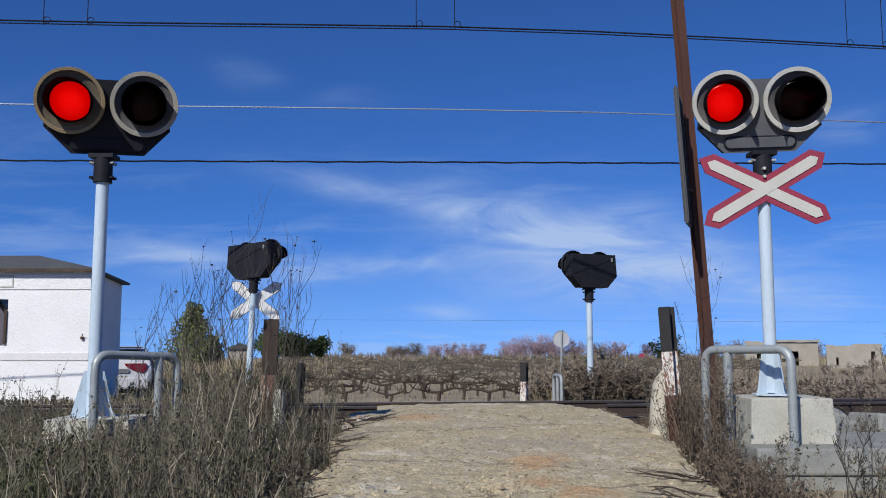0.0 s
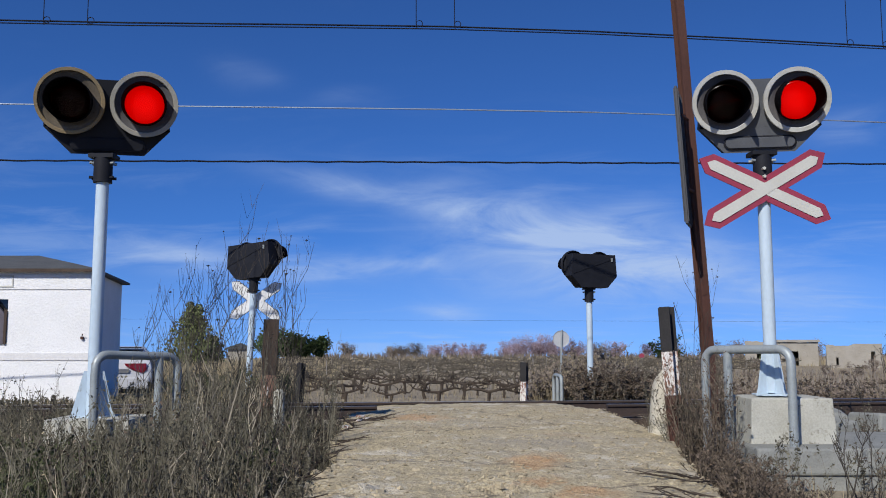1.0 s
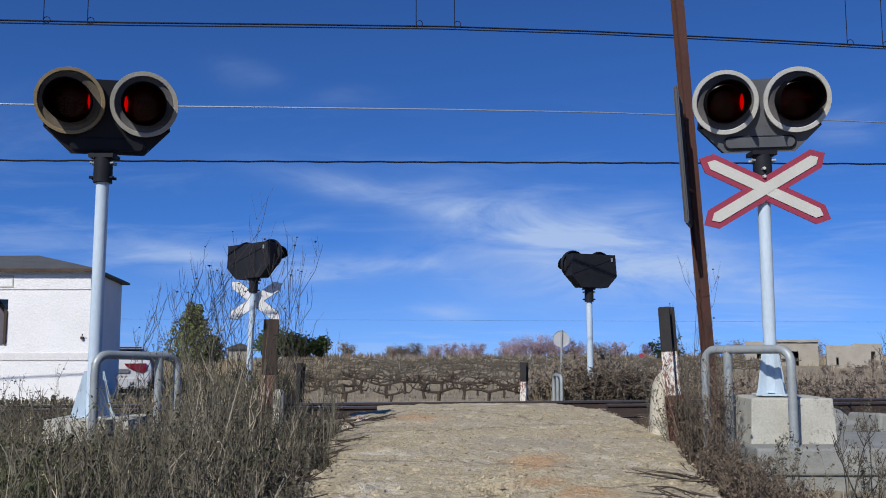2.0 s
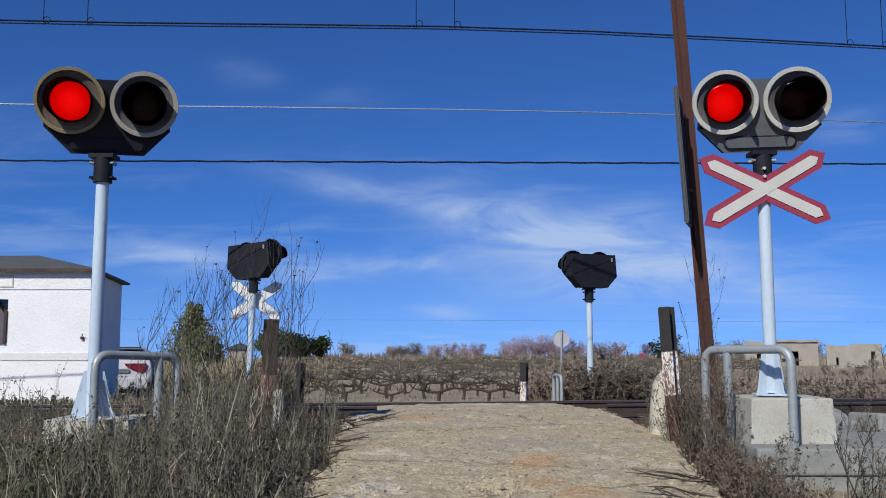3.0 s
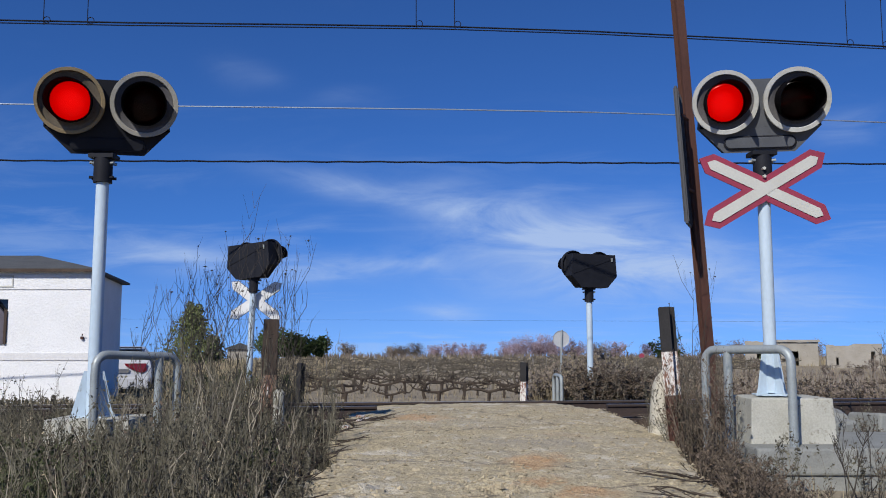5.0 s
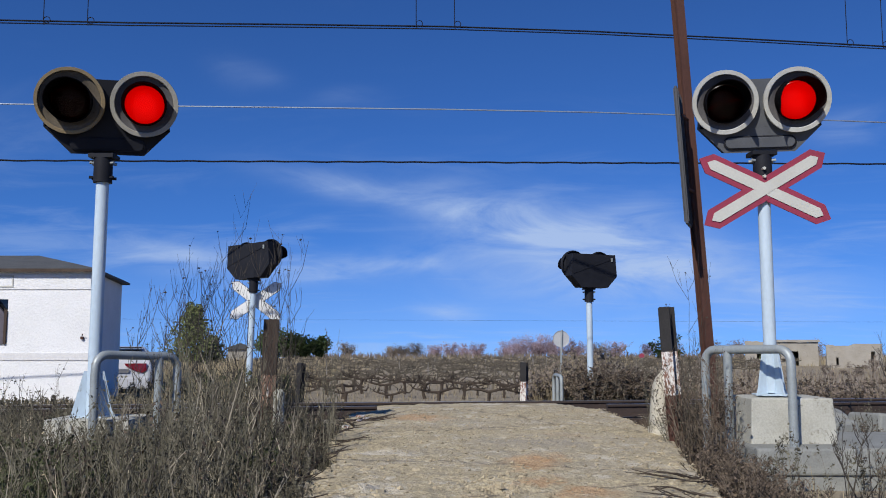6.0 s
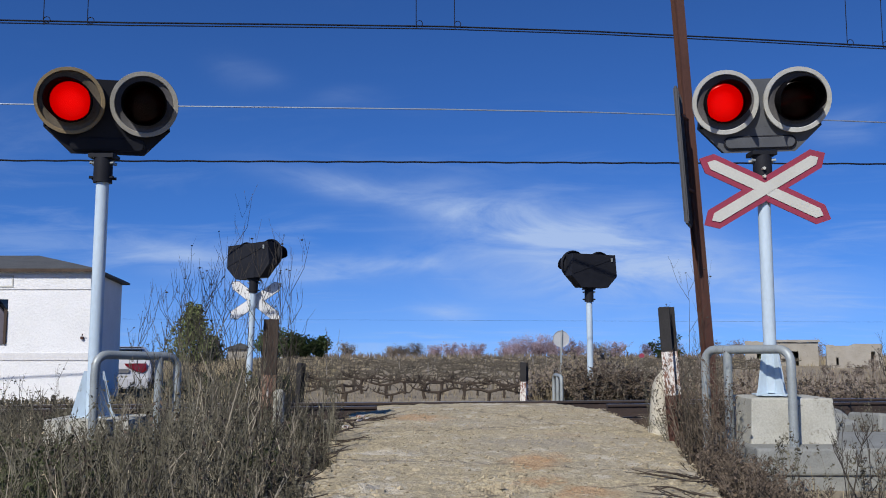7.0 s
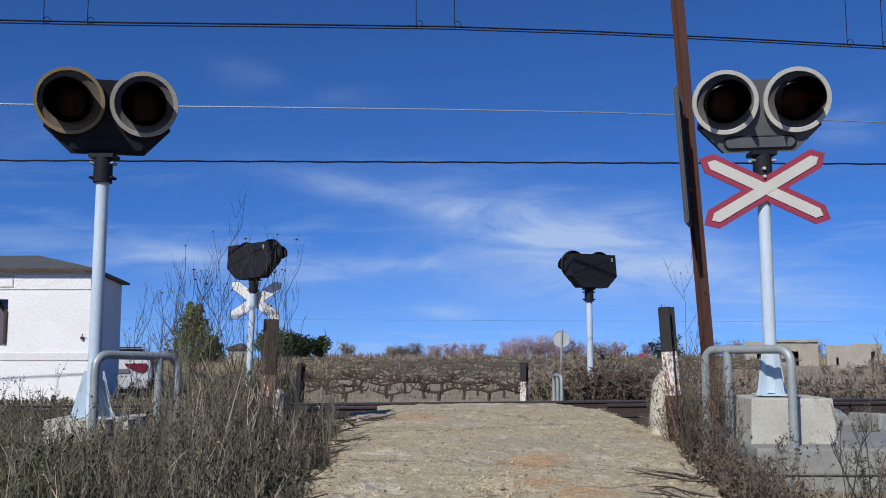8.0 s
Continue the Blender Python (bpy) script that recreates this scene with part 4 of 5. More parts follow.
# ---- parked white car ----
def car():
    c = base("parked_car", pose(-8.90, 24.3, -0.71, 0, 0, -72), "white hatchback parked behind the building", "car")
    # x: 0 at the tail, -4 at the nose
    prof = [(-0.02, 0.32), (0.0, 0.55), (-0.03, 0.82), (-0.12, 0.98), (-0.42, 1.36), (-0.75, 1.44), (-1.8, 1.46), (-2.3, 1.32), (-2.95, 0.98), (-3.8, 0.82), (-3.98, 0.6), (-3.98, 0.3)]
    prof = [(x, z * 0.955) for x, z in prof]
    cols = []
    for x, z in prof:
        top = step(0.95, 1.4, z)
        hw = 0.86 - 0.20 * top
        cols.append((x, z, hw))
    n = len(cols)
    vs = [(x, -h, z) for x, z, h in cols] + [(x, h, z) for x, z, h in cols]
    fs = [tuple(reversed(range(n))), tuple(range(n, 2 * n))] + [(i, (i + 1) % n, (i + 1) % n + n, i + n) for i in range(n)]
    body = part("body", Geo().add(vs, fs), CARW, c, bevel=0.11)
    part("rear_window", Geo().add([(-0.29, -0.60, 1.115), (-0.29, 0.60, 1.115), (-0.40, 0.56, 1.25), (-0.40, -0.56, 1.25), (-0.26, -0.60, 1.125), (-0.26, 0.60, 1.125), (-0.375, 0.56, 1.275), (-0.375, -0.56, 1.275)],
                                  [(3, 2, 1, 0), (4, 5, 6, 7), (0, 1, 5, 4), (1, 2, 6, 5), (2, 3, 7, 6), (3, 0, 4, 7)]), CARGLASS, body)
    for y in (-0.70, 0.70):
        s = 1 if y > 0 else -1
        lamp = [(s * 0.12, 0.92), (s * 0.15, 0.86), (s * 0.42, 0.71), (s * 0.60, 0.66), (s * 0.71, 0.74), (s * 0.69, 0.92)]
        lamp = lamp if s > 0 else lamp[::-1]
        k = len(lamp)
        part("tail_lamp", Geo().add([(0.02 - 0.12 * max(0, abs(q) - 0.6), q, z) for q, z in lamp] + [(-0.25, q, z) for q, z in lamp],
                                    [tuple(range(k)), tuple(reversed(range(k, 2 * k)))] + [(i + k, (i + 1) % k + k, (i + 1) % k, i) for i in range(k)]), TAIL, body, "red tail lamp")
    part("spoiler", Geo().box(-0.50, -0.56, 1.335, -0.20, 0.56, 1.37, taper=0.01), TYRE, body)
    part("bumper", Geo().box(-0.25, -0.82, 0.22, 0.07, 0.82, 0.56, taper=0.03), CARW, body, bevel=0.06)
    part("plate", Geo().box(0.012, -0.25, 0.66, 0.022, 0.25, 0.77), SIGNBACK, body)
    for x in (-0.75, -3.2):
        for y in (-0.80, 0.80):
            w = part("wheel", Geo().lathe_y([(0.02, -0.10), (0.30, -0.10), (0.32, -0.06), (0.32, 0.06), (0.30, 0.10), (0.02, 0.10)], 0, 0, 24), TYRE, c, at=pose(x, y, 0.32), smooth=True)
            part("rim", Geo().lathe_y([(0.02, -0.115), (0.19, -0.115), (0.21, -0.10)], 0, 0, 20), GALV, w)


car()


# ---- overhead wires ----
def wires():
    g = Geo()
    pts = [(-40 + k * 2.0, 0) for k in range(41)]

    def line(x):
        return 11.05 + x * 0.095

    mess = [(x, line(x), 4.73 + 0.14 * math.exp(-((x - 1.0) / (4.5 if x < 1 else 5.8)) ** 2)) for x, _ in pts]
    cat = base("catenary", pose(0, 0, 0), "overhead catenary with dark messenger wire and pale contact wire", "overhead wires")
    part("messenger_wire", Geo().tube(mess, 0.011, 6), WIRE, cat)
    part("messenger_wire", Geo().tube([(x, y, z - 0.035) for x, y, z in mess], 0.008, 6), WIRE, cat)
    cont = [(x, line(x), 3.655 + 0.112 * math.exp(-((x - 2.0) / 6.2) ** 2)) for x, _ in pts]
    part("contact_wire", Geo().tube(cont, 0.0088, 6), COPPER, cat)
    for x in (-5.0, -4.47, -0.35, 0.15, 5.52, 6.03):
        y = line(x)
        zt = 4.66 + 0.16 * math.exp(-((x - 1.0) / (4.5 if x < 1 else 5.8)) ** 2)
        loop = [(x + 0.042 + 0.042 * math.cos(a), y, zt + 0.085 + 0.042 * math.sin(a)) for a in [math.pi + k * 0.6 for k in range(11)]]
        part("dropper", Geo().tube([(x, y, zt + 0.9), (x, y, zt + 0.10)] + loop + [(x + 0.01, y, zt + 0.02)], 0.0055, 5), WIRE, cat)
    cab = [(x, 13.4 + x * 0.055, 3.555 + 0.0075 * x + 0.004 * math.sin(x * 11) + 0.002 * math.sin(x * 4.3)) for x in [-30 + 0.12 * k for k in range(501)]]
    part("feeder_cable", Geo().tube(cab, 0.0135, 6), WIRE, cat, "twisted black insulated cable")
    far = [(x, 60.0, 2.25 + 0.02 * abs(x - 30) * 0.2) for x in [-60 + 5 * k for k in range(28)]]
    tagged(part("far_power_line", Geo().tube(far, 0.0045, 4), WIRE), "thin dark distant power line", "cable")


wires()


# ---- round road sign seen from behind ----
rs = base("round_sign", pose(2.90, 22.0, -0.65, 0, 2, 0), "round road sign seen from behind, pale disc", "road sign")
part("disc", Geo().lathe_y([(0.002, 0.0), (0.185, 0.0), (0.205, -0.012), (0.208, 0.0), (0.19, 0.012), (0.002, 0.012)], 0, 1.52, 28), SIGNPALE, rs)
part("post", Geo().tube([(0.01, -0.03, -0.2), (0.01, -0.03, 1.74)], 0.025, 10, caps=True), GALV, rs)


# ---- ruined stone houses ----
def ruin(at, W, D, H, openings, label, top):
    r = base("ruined_house", at, label, "ruin", "ruined houses")
    xs = sorted({0, W, *[o[0] for o in openings], *[o[1] for o in openings]})
    g = Geo()
    for a, b in zip(xs, xs[1:]):
        o = next((o for o in openings if o[0] <= a and b <= o[1]), None)
        ha, hb = top(a), top(b)
        spans = [(0, 0, ha, hb)] if not o else [(0, 0, o[2], o[2]), (o[3], o[3], ha, hb)]
        for z0, z1, z2, z3 in spans:
            if z2 - z0 < 0.02:
                continue
            g.add([(a, 0, z0), (b, 0, z1), (b, 0.4, z1), (a, 0.4, z0), (a, 0, z2), (b, 0, z3), (b, 0.4, z3), (a, 0.4, z2)],
                  [(3, 2, 1, 0), (4, 5, 6, 7), (0, 1, 5, 4), (1, 2, 6, 5), (2, 3, 7, 6), (3, 0, 4, 7)])
    part("front_wall", g, STONEW, r)
    for w in ((0, 0.4, 0, 0.4, D, H * 0.95), (W - 0.4, 0.4, 0, W, D, H * 0.9), (0.4, D - 0.4, 0, W - 0.4, D, H * 0.92)):
        part("side_wall", Geo().box(*w), STONEW, r)
    return r


r1 = ruin(pose(19.2, 56, -0.9, 0, 0, -19), 4.3, 4.0, 1.95, [(2.65, 3.15, 0, 1.2), (0.7, 1.0, 0.7, 1.05)], "roofless pale stone ruin with a dark doorway", lambda x: 1.75 + 0.12 * math.sin(x * 3))
# unseen slab behind the front wall, added to keep the openings dark
part("roof_slab", Geo().box(0.4, 0.42, 1.62, 3.9, 3.6, 1.72), STONEW, r1)
part("cornice", Geo().box(1.8, -0.12, 1.78, 4.4, 0.5, 1.92), STONEW, r1)
r2 = ruin(pose(21.75, 50, -1.0, 0, 0, -23), 2.85, 3.5, 1.8, [(2.28, 2.5, 0.30, 1.35), (1.45, 1.8, 0.30, 0.48), (0.5, 0.62, 0.55, 1.0)], "small ruined pale stone house with narrow openings", lambda x: 1.05 + 0.72 * min(x, 1.25) / 1.25)
# added out of sight too, blocks daylight behind the narrow openings
part("roof_slab", Geo().box(0.42, 0.42, 1.25, 2.43, 3.1, 1.33), STONEW, r2)
stop = base("stop_sign", pose(12.4, 55, -0.9, 0, 0, -12), "small faded red road sign beyond the vineyard", "road sign")
part("plate", Geo().prism([(0.16 * math.cos(a), 0.93 + 0.16 * math.sin(a)) for a in [math.pi / 8 + k * math.pi / 4 for k in range(8)]], 0.0, 0.02), RED, stop)
part("post", Geo().tube([(0, 0.05, -0.2), (0, 0.05, 1.1)], 0.03, 8), GALV, stop)
hut = base("field_hut", pose(-17.6, 72, -0.9, 0, 0, 12), "low brown stone field hut with a grey roof", "hut")
part("wall", Geo().box(0, 0, 0, 2.0, 2.0, 1.25), STONEW, hut)
part("roof", Geo().prism([(-0.2, 1.25), (2.2, 1.25), (2.2, 1.32), (1.0, 1.75), (-0.2, 1.32)], -0.2, 2.2), ROOF, hut)
for k, (x, y, w, d) in enumerate(((-0.90, 9.70, 0.05, 0.04), (-0.80, 9.35, 0.05, 0.05), (-0.86, 9.15, 0.06, 0.04), (-0.95, 8.7, 0.035, 0.04))):
    g = Geo()
    n = 9
    ring = [(w * math.cos(a) * (1 + 0.25 * math.sin(a * 3 + k)), d * math.sin(a) * (1 + 0.2 * math.cos(a * 4 + k))) for a in [2 * math.pi * j / n for j in range(n)]]
    g.add([(p, q, -0.02) for p, q in ring] + [(p * 0.85, q * 0.85, 0.014) for p, q in ring], [tuple(range(n, 2 * n))] + [(j, (j + 1) % n, (j + 1) % n + n, j + n) for j in range(n)])
    tagged(part("flat_stone", g, CHIPPED, at=pose(x, y, road_z(x, y) + 0.004, 0, 0, 30 * k)), "flat whitish stone set in the road edge", "stone", "flat pale stones")


# ---- dry plants ----
SWAYING = []


def stalk(g, rng, p, h, lean=0.15, r=0.004, twigs=6, flakes=6, m=0, mf=1, fs=0.014, segs=4, spread=0.5):
    """One dry weed: a bent stem, side twigs that rise from it, and husks along them."""
    p = Vector(p)
    d = Vector((rng.gauss(0, lean), rng.gauss(0, lean), 1)).normalized()
    bend = Vector((rng.gauss(0, lean), rng.gauss(0, lean), 0)) * 0.4
    pts = [p + d * h * t + bend * h * t * t for t in [k / segs for k in range(segs + 1)]]
    g.tube(pts, [r * (1 - 0.8 * k / segs) for k in range(segs + 1)], 3, m)
    for _ in range(twigs):
        t = rng.uniform(0.25, 0.95)
        k = min(int(t * segs), segs - 1)
        a = pts[k].lerp(pts[k + 1], t * segs - k)
        w = rng.uniform(0, 2 * math.pi)
        u = Vector((math.cos(w) * spread, math.sin(w) * spread, rng.uniform(0.5, 1.1))).normalized()
        L = h * rng.uniform(0.12, 0.34) * (1.15 - t * 0.6)
        b = a + u * L * 0.5 + Vector((0, 0, 0.03 * L))
        c = a + u * L + Vector((rng.gauss(0, 0.08), rng.gauss(0, 0.08), 0.12)) * L
        g.tube([a, b, c], [r * 0.55, r * 0.4, r * 0.2], 3, m)
        for _ in range(flakes):
            q = a.lerp(c, rng.uniform(0.3, 1.0))
            g.flake(q + Vector((rng.gauss(0, 0.01), rng.gauss(0, 0.01), rng.gauss(0, 0.01))), fs * rng.uniform(0.4, 1.2), rng, mf)


def blade(g, rng, p, h, w, m=0, lean=0.35):
    p = Vector(p)
    a = rng.uniform(0, 2 * math.pi)
    d = Vector((math.cos(a), math.sin(a), 0))
    s = Vector((-d.y, d.x, 0)) * w
    k = rng.uniform(0.1, lean) * h
    q1, q2 = p + Vector((0, 0, h * 0.6)) + d * k * 0.4, p + Vector((0, 0, h)) + d * k
    g.add([p - s, p + s, q1 + s * 0.7, q1 - s * 0.7, q2], [(0, 1, 2, 3), (3, 2, 4)], m)


def scrub(name, n, place, height, label, category, seed, mats=(STALK, HUSK), lean=0.16, r=0.004, twigs=6, flakes=5, fs=0.014, blades=0, bh=0.3, bmat=None, spread=0.5, at=None, bw=0.004, straw=0.7, pivot=None, gain=0.0):
    rng = random.Random(seed)
    g = Geo()
    mats = list(mats)
    if bmat:
        mats.append(bmat)
    for _ in range(n):
        x, y = place(rng)
        h = height(x, y) * rng.uniform(0.55, 1.1)
        if h <= 0.03:
            continue
        stalk(g, rng, (x, y, ground_z(x, y) - 0.02), h, lean, r * rng.uniform(0.7, 1.3), twigs, flakes, 0, 1, fs, spread=spread)
    for _ in range(blades):
        x, y = place(rng)
        h = bh * rng.uniform(0.4, 1.1) * min(height(x, y) / 0.5, 1.0)
        blade(g, rng, (x, y, ground_z(x, y) - 0.02), h, bw, len(mats) - 1 if bmat and rng.random() < straw else 0)
    if not pivot:
        return tagged(part(name, g, mats, kind="stuff"), label, category)
    z = ground_z(*pivot)
    g.v = [(x - pivot[0], y - pivot[1], q - z) for x, y, q in g.v]
    at = pose(pivot[0], pivot[1], z)
    ob = tagged(part(name, g, mats, kind="stuff", at=at), label, category)
    SWAYING.append((ob, at, gain, -0.1 * (seed % 3)))
    return ob


def in_box(x0, x1, y0, y1):
    return lambda rng: (rng.uniform(x0, x1), rng.uniform(y0, y1))


def left_bank(rng):
    while True:
        x, y = rng.uniform(-4.8, -0.8), rng.uniform(4.3, 9.7)
        edge = road_edges(y)[0] + 0.05
        if x < edge and not (-3.12 < x < -2.32 and 6.68 < y < 7.4):
            return x, y


def left_height(x, y):
    if y > 9.0 and x < -1.9:
        return 0.34
    if x < -2.95:
        return 0.46 + 0.12 * noise.noise((x, y, 0))
    if x < -2.15 and y >= 7:
        return 0.40 + 0.08 * noise.noise((x, y, 0))
    if x < -2.15:
        return 0.54 + 0.12 * noise.noise((x, y, 0))
    e = road_edges(y)[0] - x
    tall = 0.55 - 0.30 * step(-1.6, -1.95, x)
    tall *= 1 - 0.65 * math.exp(-((x + 1.45) / 0.16) ** 2) * step(6.2, 6.8, y)      # thin growth before the posts
    return (0.30 + tall * min(e / 0.7, 1)) * (1 + 0.25 * noise.noise((x * 1.5, y * 1.5, 0)))


scrub("dry_weeds", 2100, left_bank, left_height, "dense grey-brown dry weeds on the road bank", "weeds", 11, twigs=9, flakes=3, fs=0.0105, blades=6500, bh=0.36, bmat=STRAW, r=0.0042, lean=0.12, straw=0.35)
for k, (x0, y0) in enumerate(((-1.72, 6.2), (-1.9, 6.9), (-2.05, 7.8), (-1.2, 7.6))):
    scrub("upright_dry_weeds", 24, in_box(x0 - 0.3, x0 + 0.3, y0 - 0.5, y0 + 0.5), lambda x, y: 1.12, "upright dark dry stems above the weeds", "weeds", 125 + k, twigs=6, flakes=2, fs=0.010, r=0.0046, lean=0.08, spread=0.4, pivot=(x0, y0), gain=0.22)
scrub("dry_weeds", 26, lambda rng: (rng.uniform(-3.6, -2.9), rng.uniform(5.6, 7.6)), lambda x, y: 0.85, "upright dark dry stems above the weeds", "weeds", 26, twigs=6, flakes=4, fs=0.010, r=0.004, lean=0.10, spread=0.5)
scrub("dry_weeds", 40, in_box(1.98, 2.32, 7.75, 9.0), lambda x, y: 0.75, "dry weeds round the marker stone", "weeds", 27, twigs=8, flakes=5, fs=0.012, r=0.004)
scrub("upright_dry_weeds", 46, in_box(2.02, 2.24, 6.7, 8.0), lambda x, y: 0.95, "upright dark dry stems beside the tube guard", "weeds", 131, mats=(BROWNST, BROWNHUSK), twigs=8, flakes=5, fs=0.012, r=0.0045, lean=0.09, pivot=(2.15, 7.3), gain=0.15)
scrub("dry_weeds", 130, in_box(1.80, 2.22, 5.2, 6.5), lambda x, y: 0.38, "tangled brown dead weeds against the plinth", "weeds", 132, mats=(BROWNST, BROWNHUSK), twigs=9, flakes=3, fs=0.012, r=0.005, lean=0.35, spread=1.0)
scrub("green_weeds", 240, in_box(-3.6, -1.9, 4.4, 6.2), lambda x, y: 0.5, "olive green low weeds among dry stalks", "weeds", 12, mats=(STALK, GREENW), twigs=5, flakes=6, fs=0.014, blades=3800, bh=0.46, bmat=GREENW, straw=0.9)
scrub("green_weeds", 45, in_box(-1.6, -1.1, 5.6, 6.6), lambda x, y: 0.40, "olive green low weeds among dry stalks", "weeds", 37, mats=(STALK, GREENW), twigs=6, flakes=7, fs=0.014)
scrub("green_weeds", 70, in_box(-2.6, -1.3, 6.4, 8.2), lambda x, y: 0.46, "olive green low weeds among dry stalks", "weeds", 13, mats=(STALK, GREENW), twigs=5, flakes=8, fs=0.016)


def right_bank(rng):
    while True:
        x, y = rng.uniform(1.5, 2.75), rng.uniform(4.9, 9.3)
        if x > road_edges(y)[1] - 0.08 and not (x > 2.24 and y < 7.75):
            return x, y


scrub("dry_weeds", 420, right_bank, lambda x, y: (0.28 if y < 6.3 else 0.50) * min(1, 0.45 + (x - road_edges(y)[1]) * 1.6), "grey-brown dry weeds round the marker post", "weeds", 14, mats=(BROWNST, BROWNHUSK), twigs=9, flakes=3, fs=0.012, r=0.0045, lean=0.22, spread=0.8, blades=900, bh=0.22, bmat=STRAW)
scrub("dry_weeds", 26, in_box(2.15, 3.3, 4.9, 6.2), lambda x, y: 0.55, "thin dry weeds in front of the concrete plinth", "weeds", 15, twigs=6, flakes=5, fs=0.014, r=0.003, blades=120, bh=0.25, bmat=STRAW)
scrub("dry_weeds", 260, in_box(2.9, 7.5, 8.0, 10.1), lambda x, y: 0.42, "dry weeds beside the track bed", "weeds", 16, twigs=7, flakes=6, blades=1500, bh=0.3, bmat=STRAW)
scrub("dry_weeds", 380, in_box(-7.0, -2.4, 12.9, 15.6), lambda x, y: 0.18 if x / y < -0.285 else 0.50, "dry weeds across the track", "weeds", 17, twigs=8, flakes=6, fs=0.018, blades=5200, bh=0.55, bmat=STRAW, bw=0.006)
scrub("green_weeds", 60, in_box(-4.4, -2.4, 13.4, 15.2), lambda x, y: 0.55, "olive green weeds among straw", "weeds", 18, mats=(STALK, GREENW), twigs=6, flakes=9, fs=0.03)


def bramble_h(x, y):
    return (0.42 if x < 3.3 else 0.30) + 0.62 * math.exp(-((x - 2.7) / 0.5) ** 2) + 0.25 * math.exp(-((x - 1.9) / 0.4) ** 2) +  0.15 * noise.noise((x * 2, y * 2, 0))


scrub("bramble_bush", 900, in_box(1.55, 7.5, 14.75, 16.6), bramble_h, "tangled brown bramble round the far signal", "bush", 19, twigs=10, flakes=8, fs=0.024, r=0.0055, lean=0.32, spread=1.3, mats=(STRAW, FARTWIG), blades=900, bh=0.35, bmat=STRAW, bw=0.006)
scrub("bramble_bush", 260, in_box(-6.6, -3.8, 17.8, 26.0), lambda x, y: 0.6, "tangled brown scrub beside the building", "bush", 20, twigs=7, flakes=5, fs=0.03, r=0.006, mats=(STRAW, STALK), blades=2500, bh=0.7, bmat=STRAW, bw=0.008)


scrub("thick_dry_stalks", 210, left_bank, lambda x, y: left_height(x, y) * 1.12, "thick weathered dead stalks among finer weeds", "weeds", 30, mats=(THICKST, BROWNHUSK), twigs=5, flakes=2, fs=0.012, r=0.0075, lean=0.16)
scrub("thick_dry_stalks", 190, left_bank, lambda x, y: left_height(x, y) * 1.08, "thick dark dead stalks among finer weeds", "weeds", 33, mats=(DARKSTALK, BROWNHUSK), twigs=6, flakes=3, fs=0.014, r=0.0068, lean=0.2, spread=0.7)
scrub("dry_weeds", 150, in_box(-3.25, -2.2, 5.7, 6.55), lambda x, y: 0.56, "dense dry weeds in front of the footing", "weeds", 34, mats=(STALK, HUSK), twigs=8, flakes=2, fs=0.010, r=0.005, blades=500, bh=0.4, bmat=STRAW, straw=0.4)
scrub("bramble_bush", 330, in_box(2.12, 7.5, 13.75, 14.75), lambda x, y: 0.62 * bramble_h(x, y), "tangled brown bramble round the far signal", "bush", 35, twigs=10, flakes=8, fs=0.022, r=0.0055, lean=0.3, spread=1.2, mats=(THICKST, BROWNHUSK))
scrub("bramble_bush", 170, in_box(2.15, 3.25, 13.85, 14.42), lambda x, y: 0.62, "tangled brown bramble round the far signal", "bush", 38, twigs=11, flakes=8, fs=0.022, r=0.0055, lean=0.3, spread=1.2, mats=(THICKST, BROWNHUSK))
scrub("dark_dry_weeds", 46, in_box(2.85, 3.6, 5.5, 6.35), lambda x, y: 0.52, "dark dead weeds in front of the concrete plinth", "weeds", 39, mats=(DARKSTALK, BROWNHUSK), twigs=6, flakes=3, fs=0.012, r=0.0045, lean=0.28, spread=0.8)
scrub("dry_weeds", 90, in_box(3.0, 5.0, 7.75, 8.3), lambda x, y: 0.42, "grey-brown dry weeds among the rubble", "weeds", 40, mats=(STALK, BROWNHUSK), twigs=7, flakes=4, fs=0.013, r=0.0045, lean=0.25)
scrub("dry_weeds", 300, in_box(5.0, 12.5, 16.5, 24.0), lambda x, y: 0.52, "dark dead weeds beyond the track", "weeds", 41, mats=(STALK, BROWNHUSK), twigs=7, flakes=6, fs=0.03, r=0.008, lean=0.22, spread=0.8)
scrub("pale_stems", 70, left_bank, lambda x, y: left_height(x, y) * 1.1, "bleached pale stems among the dark weeds", "weeds", 28, mats=(PALEW, STRAW), twigs=3, flakes=1, r=0.0038, lean=0.12)


# fields of dry grass
def field_grass(name, n, place, h, w, mt, label, seed):
    rng = random.Random(seed)
    g = Geo()
    for _ in range(n):
        x, y = place(rng)
        blade(g, rng, (x, y, ground_z(x, y) - 0.03), h * rng.uniform(0.4, 1.15) * (1 + 0.4 * noise.noise((x * 0.3, y * 0.3, 5))), w * (0.6 + y / 50), 0, 0.5)
    tagged(part(name, g, mt, kind="stuff"), label, "dry grass")


def fan(y0, y1, k):
    def f(rng):
        y = y0 * (y1 / y0) ** rng.random()
        return rng.uniform(-k, k) * y, y
    return f


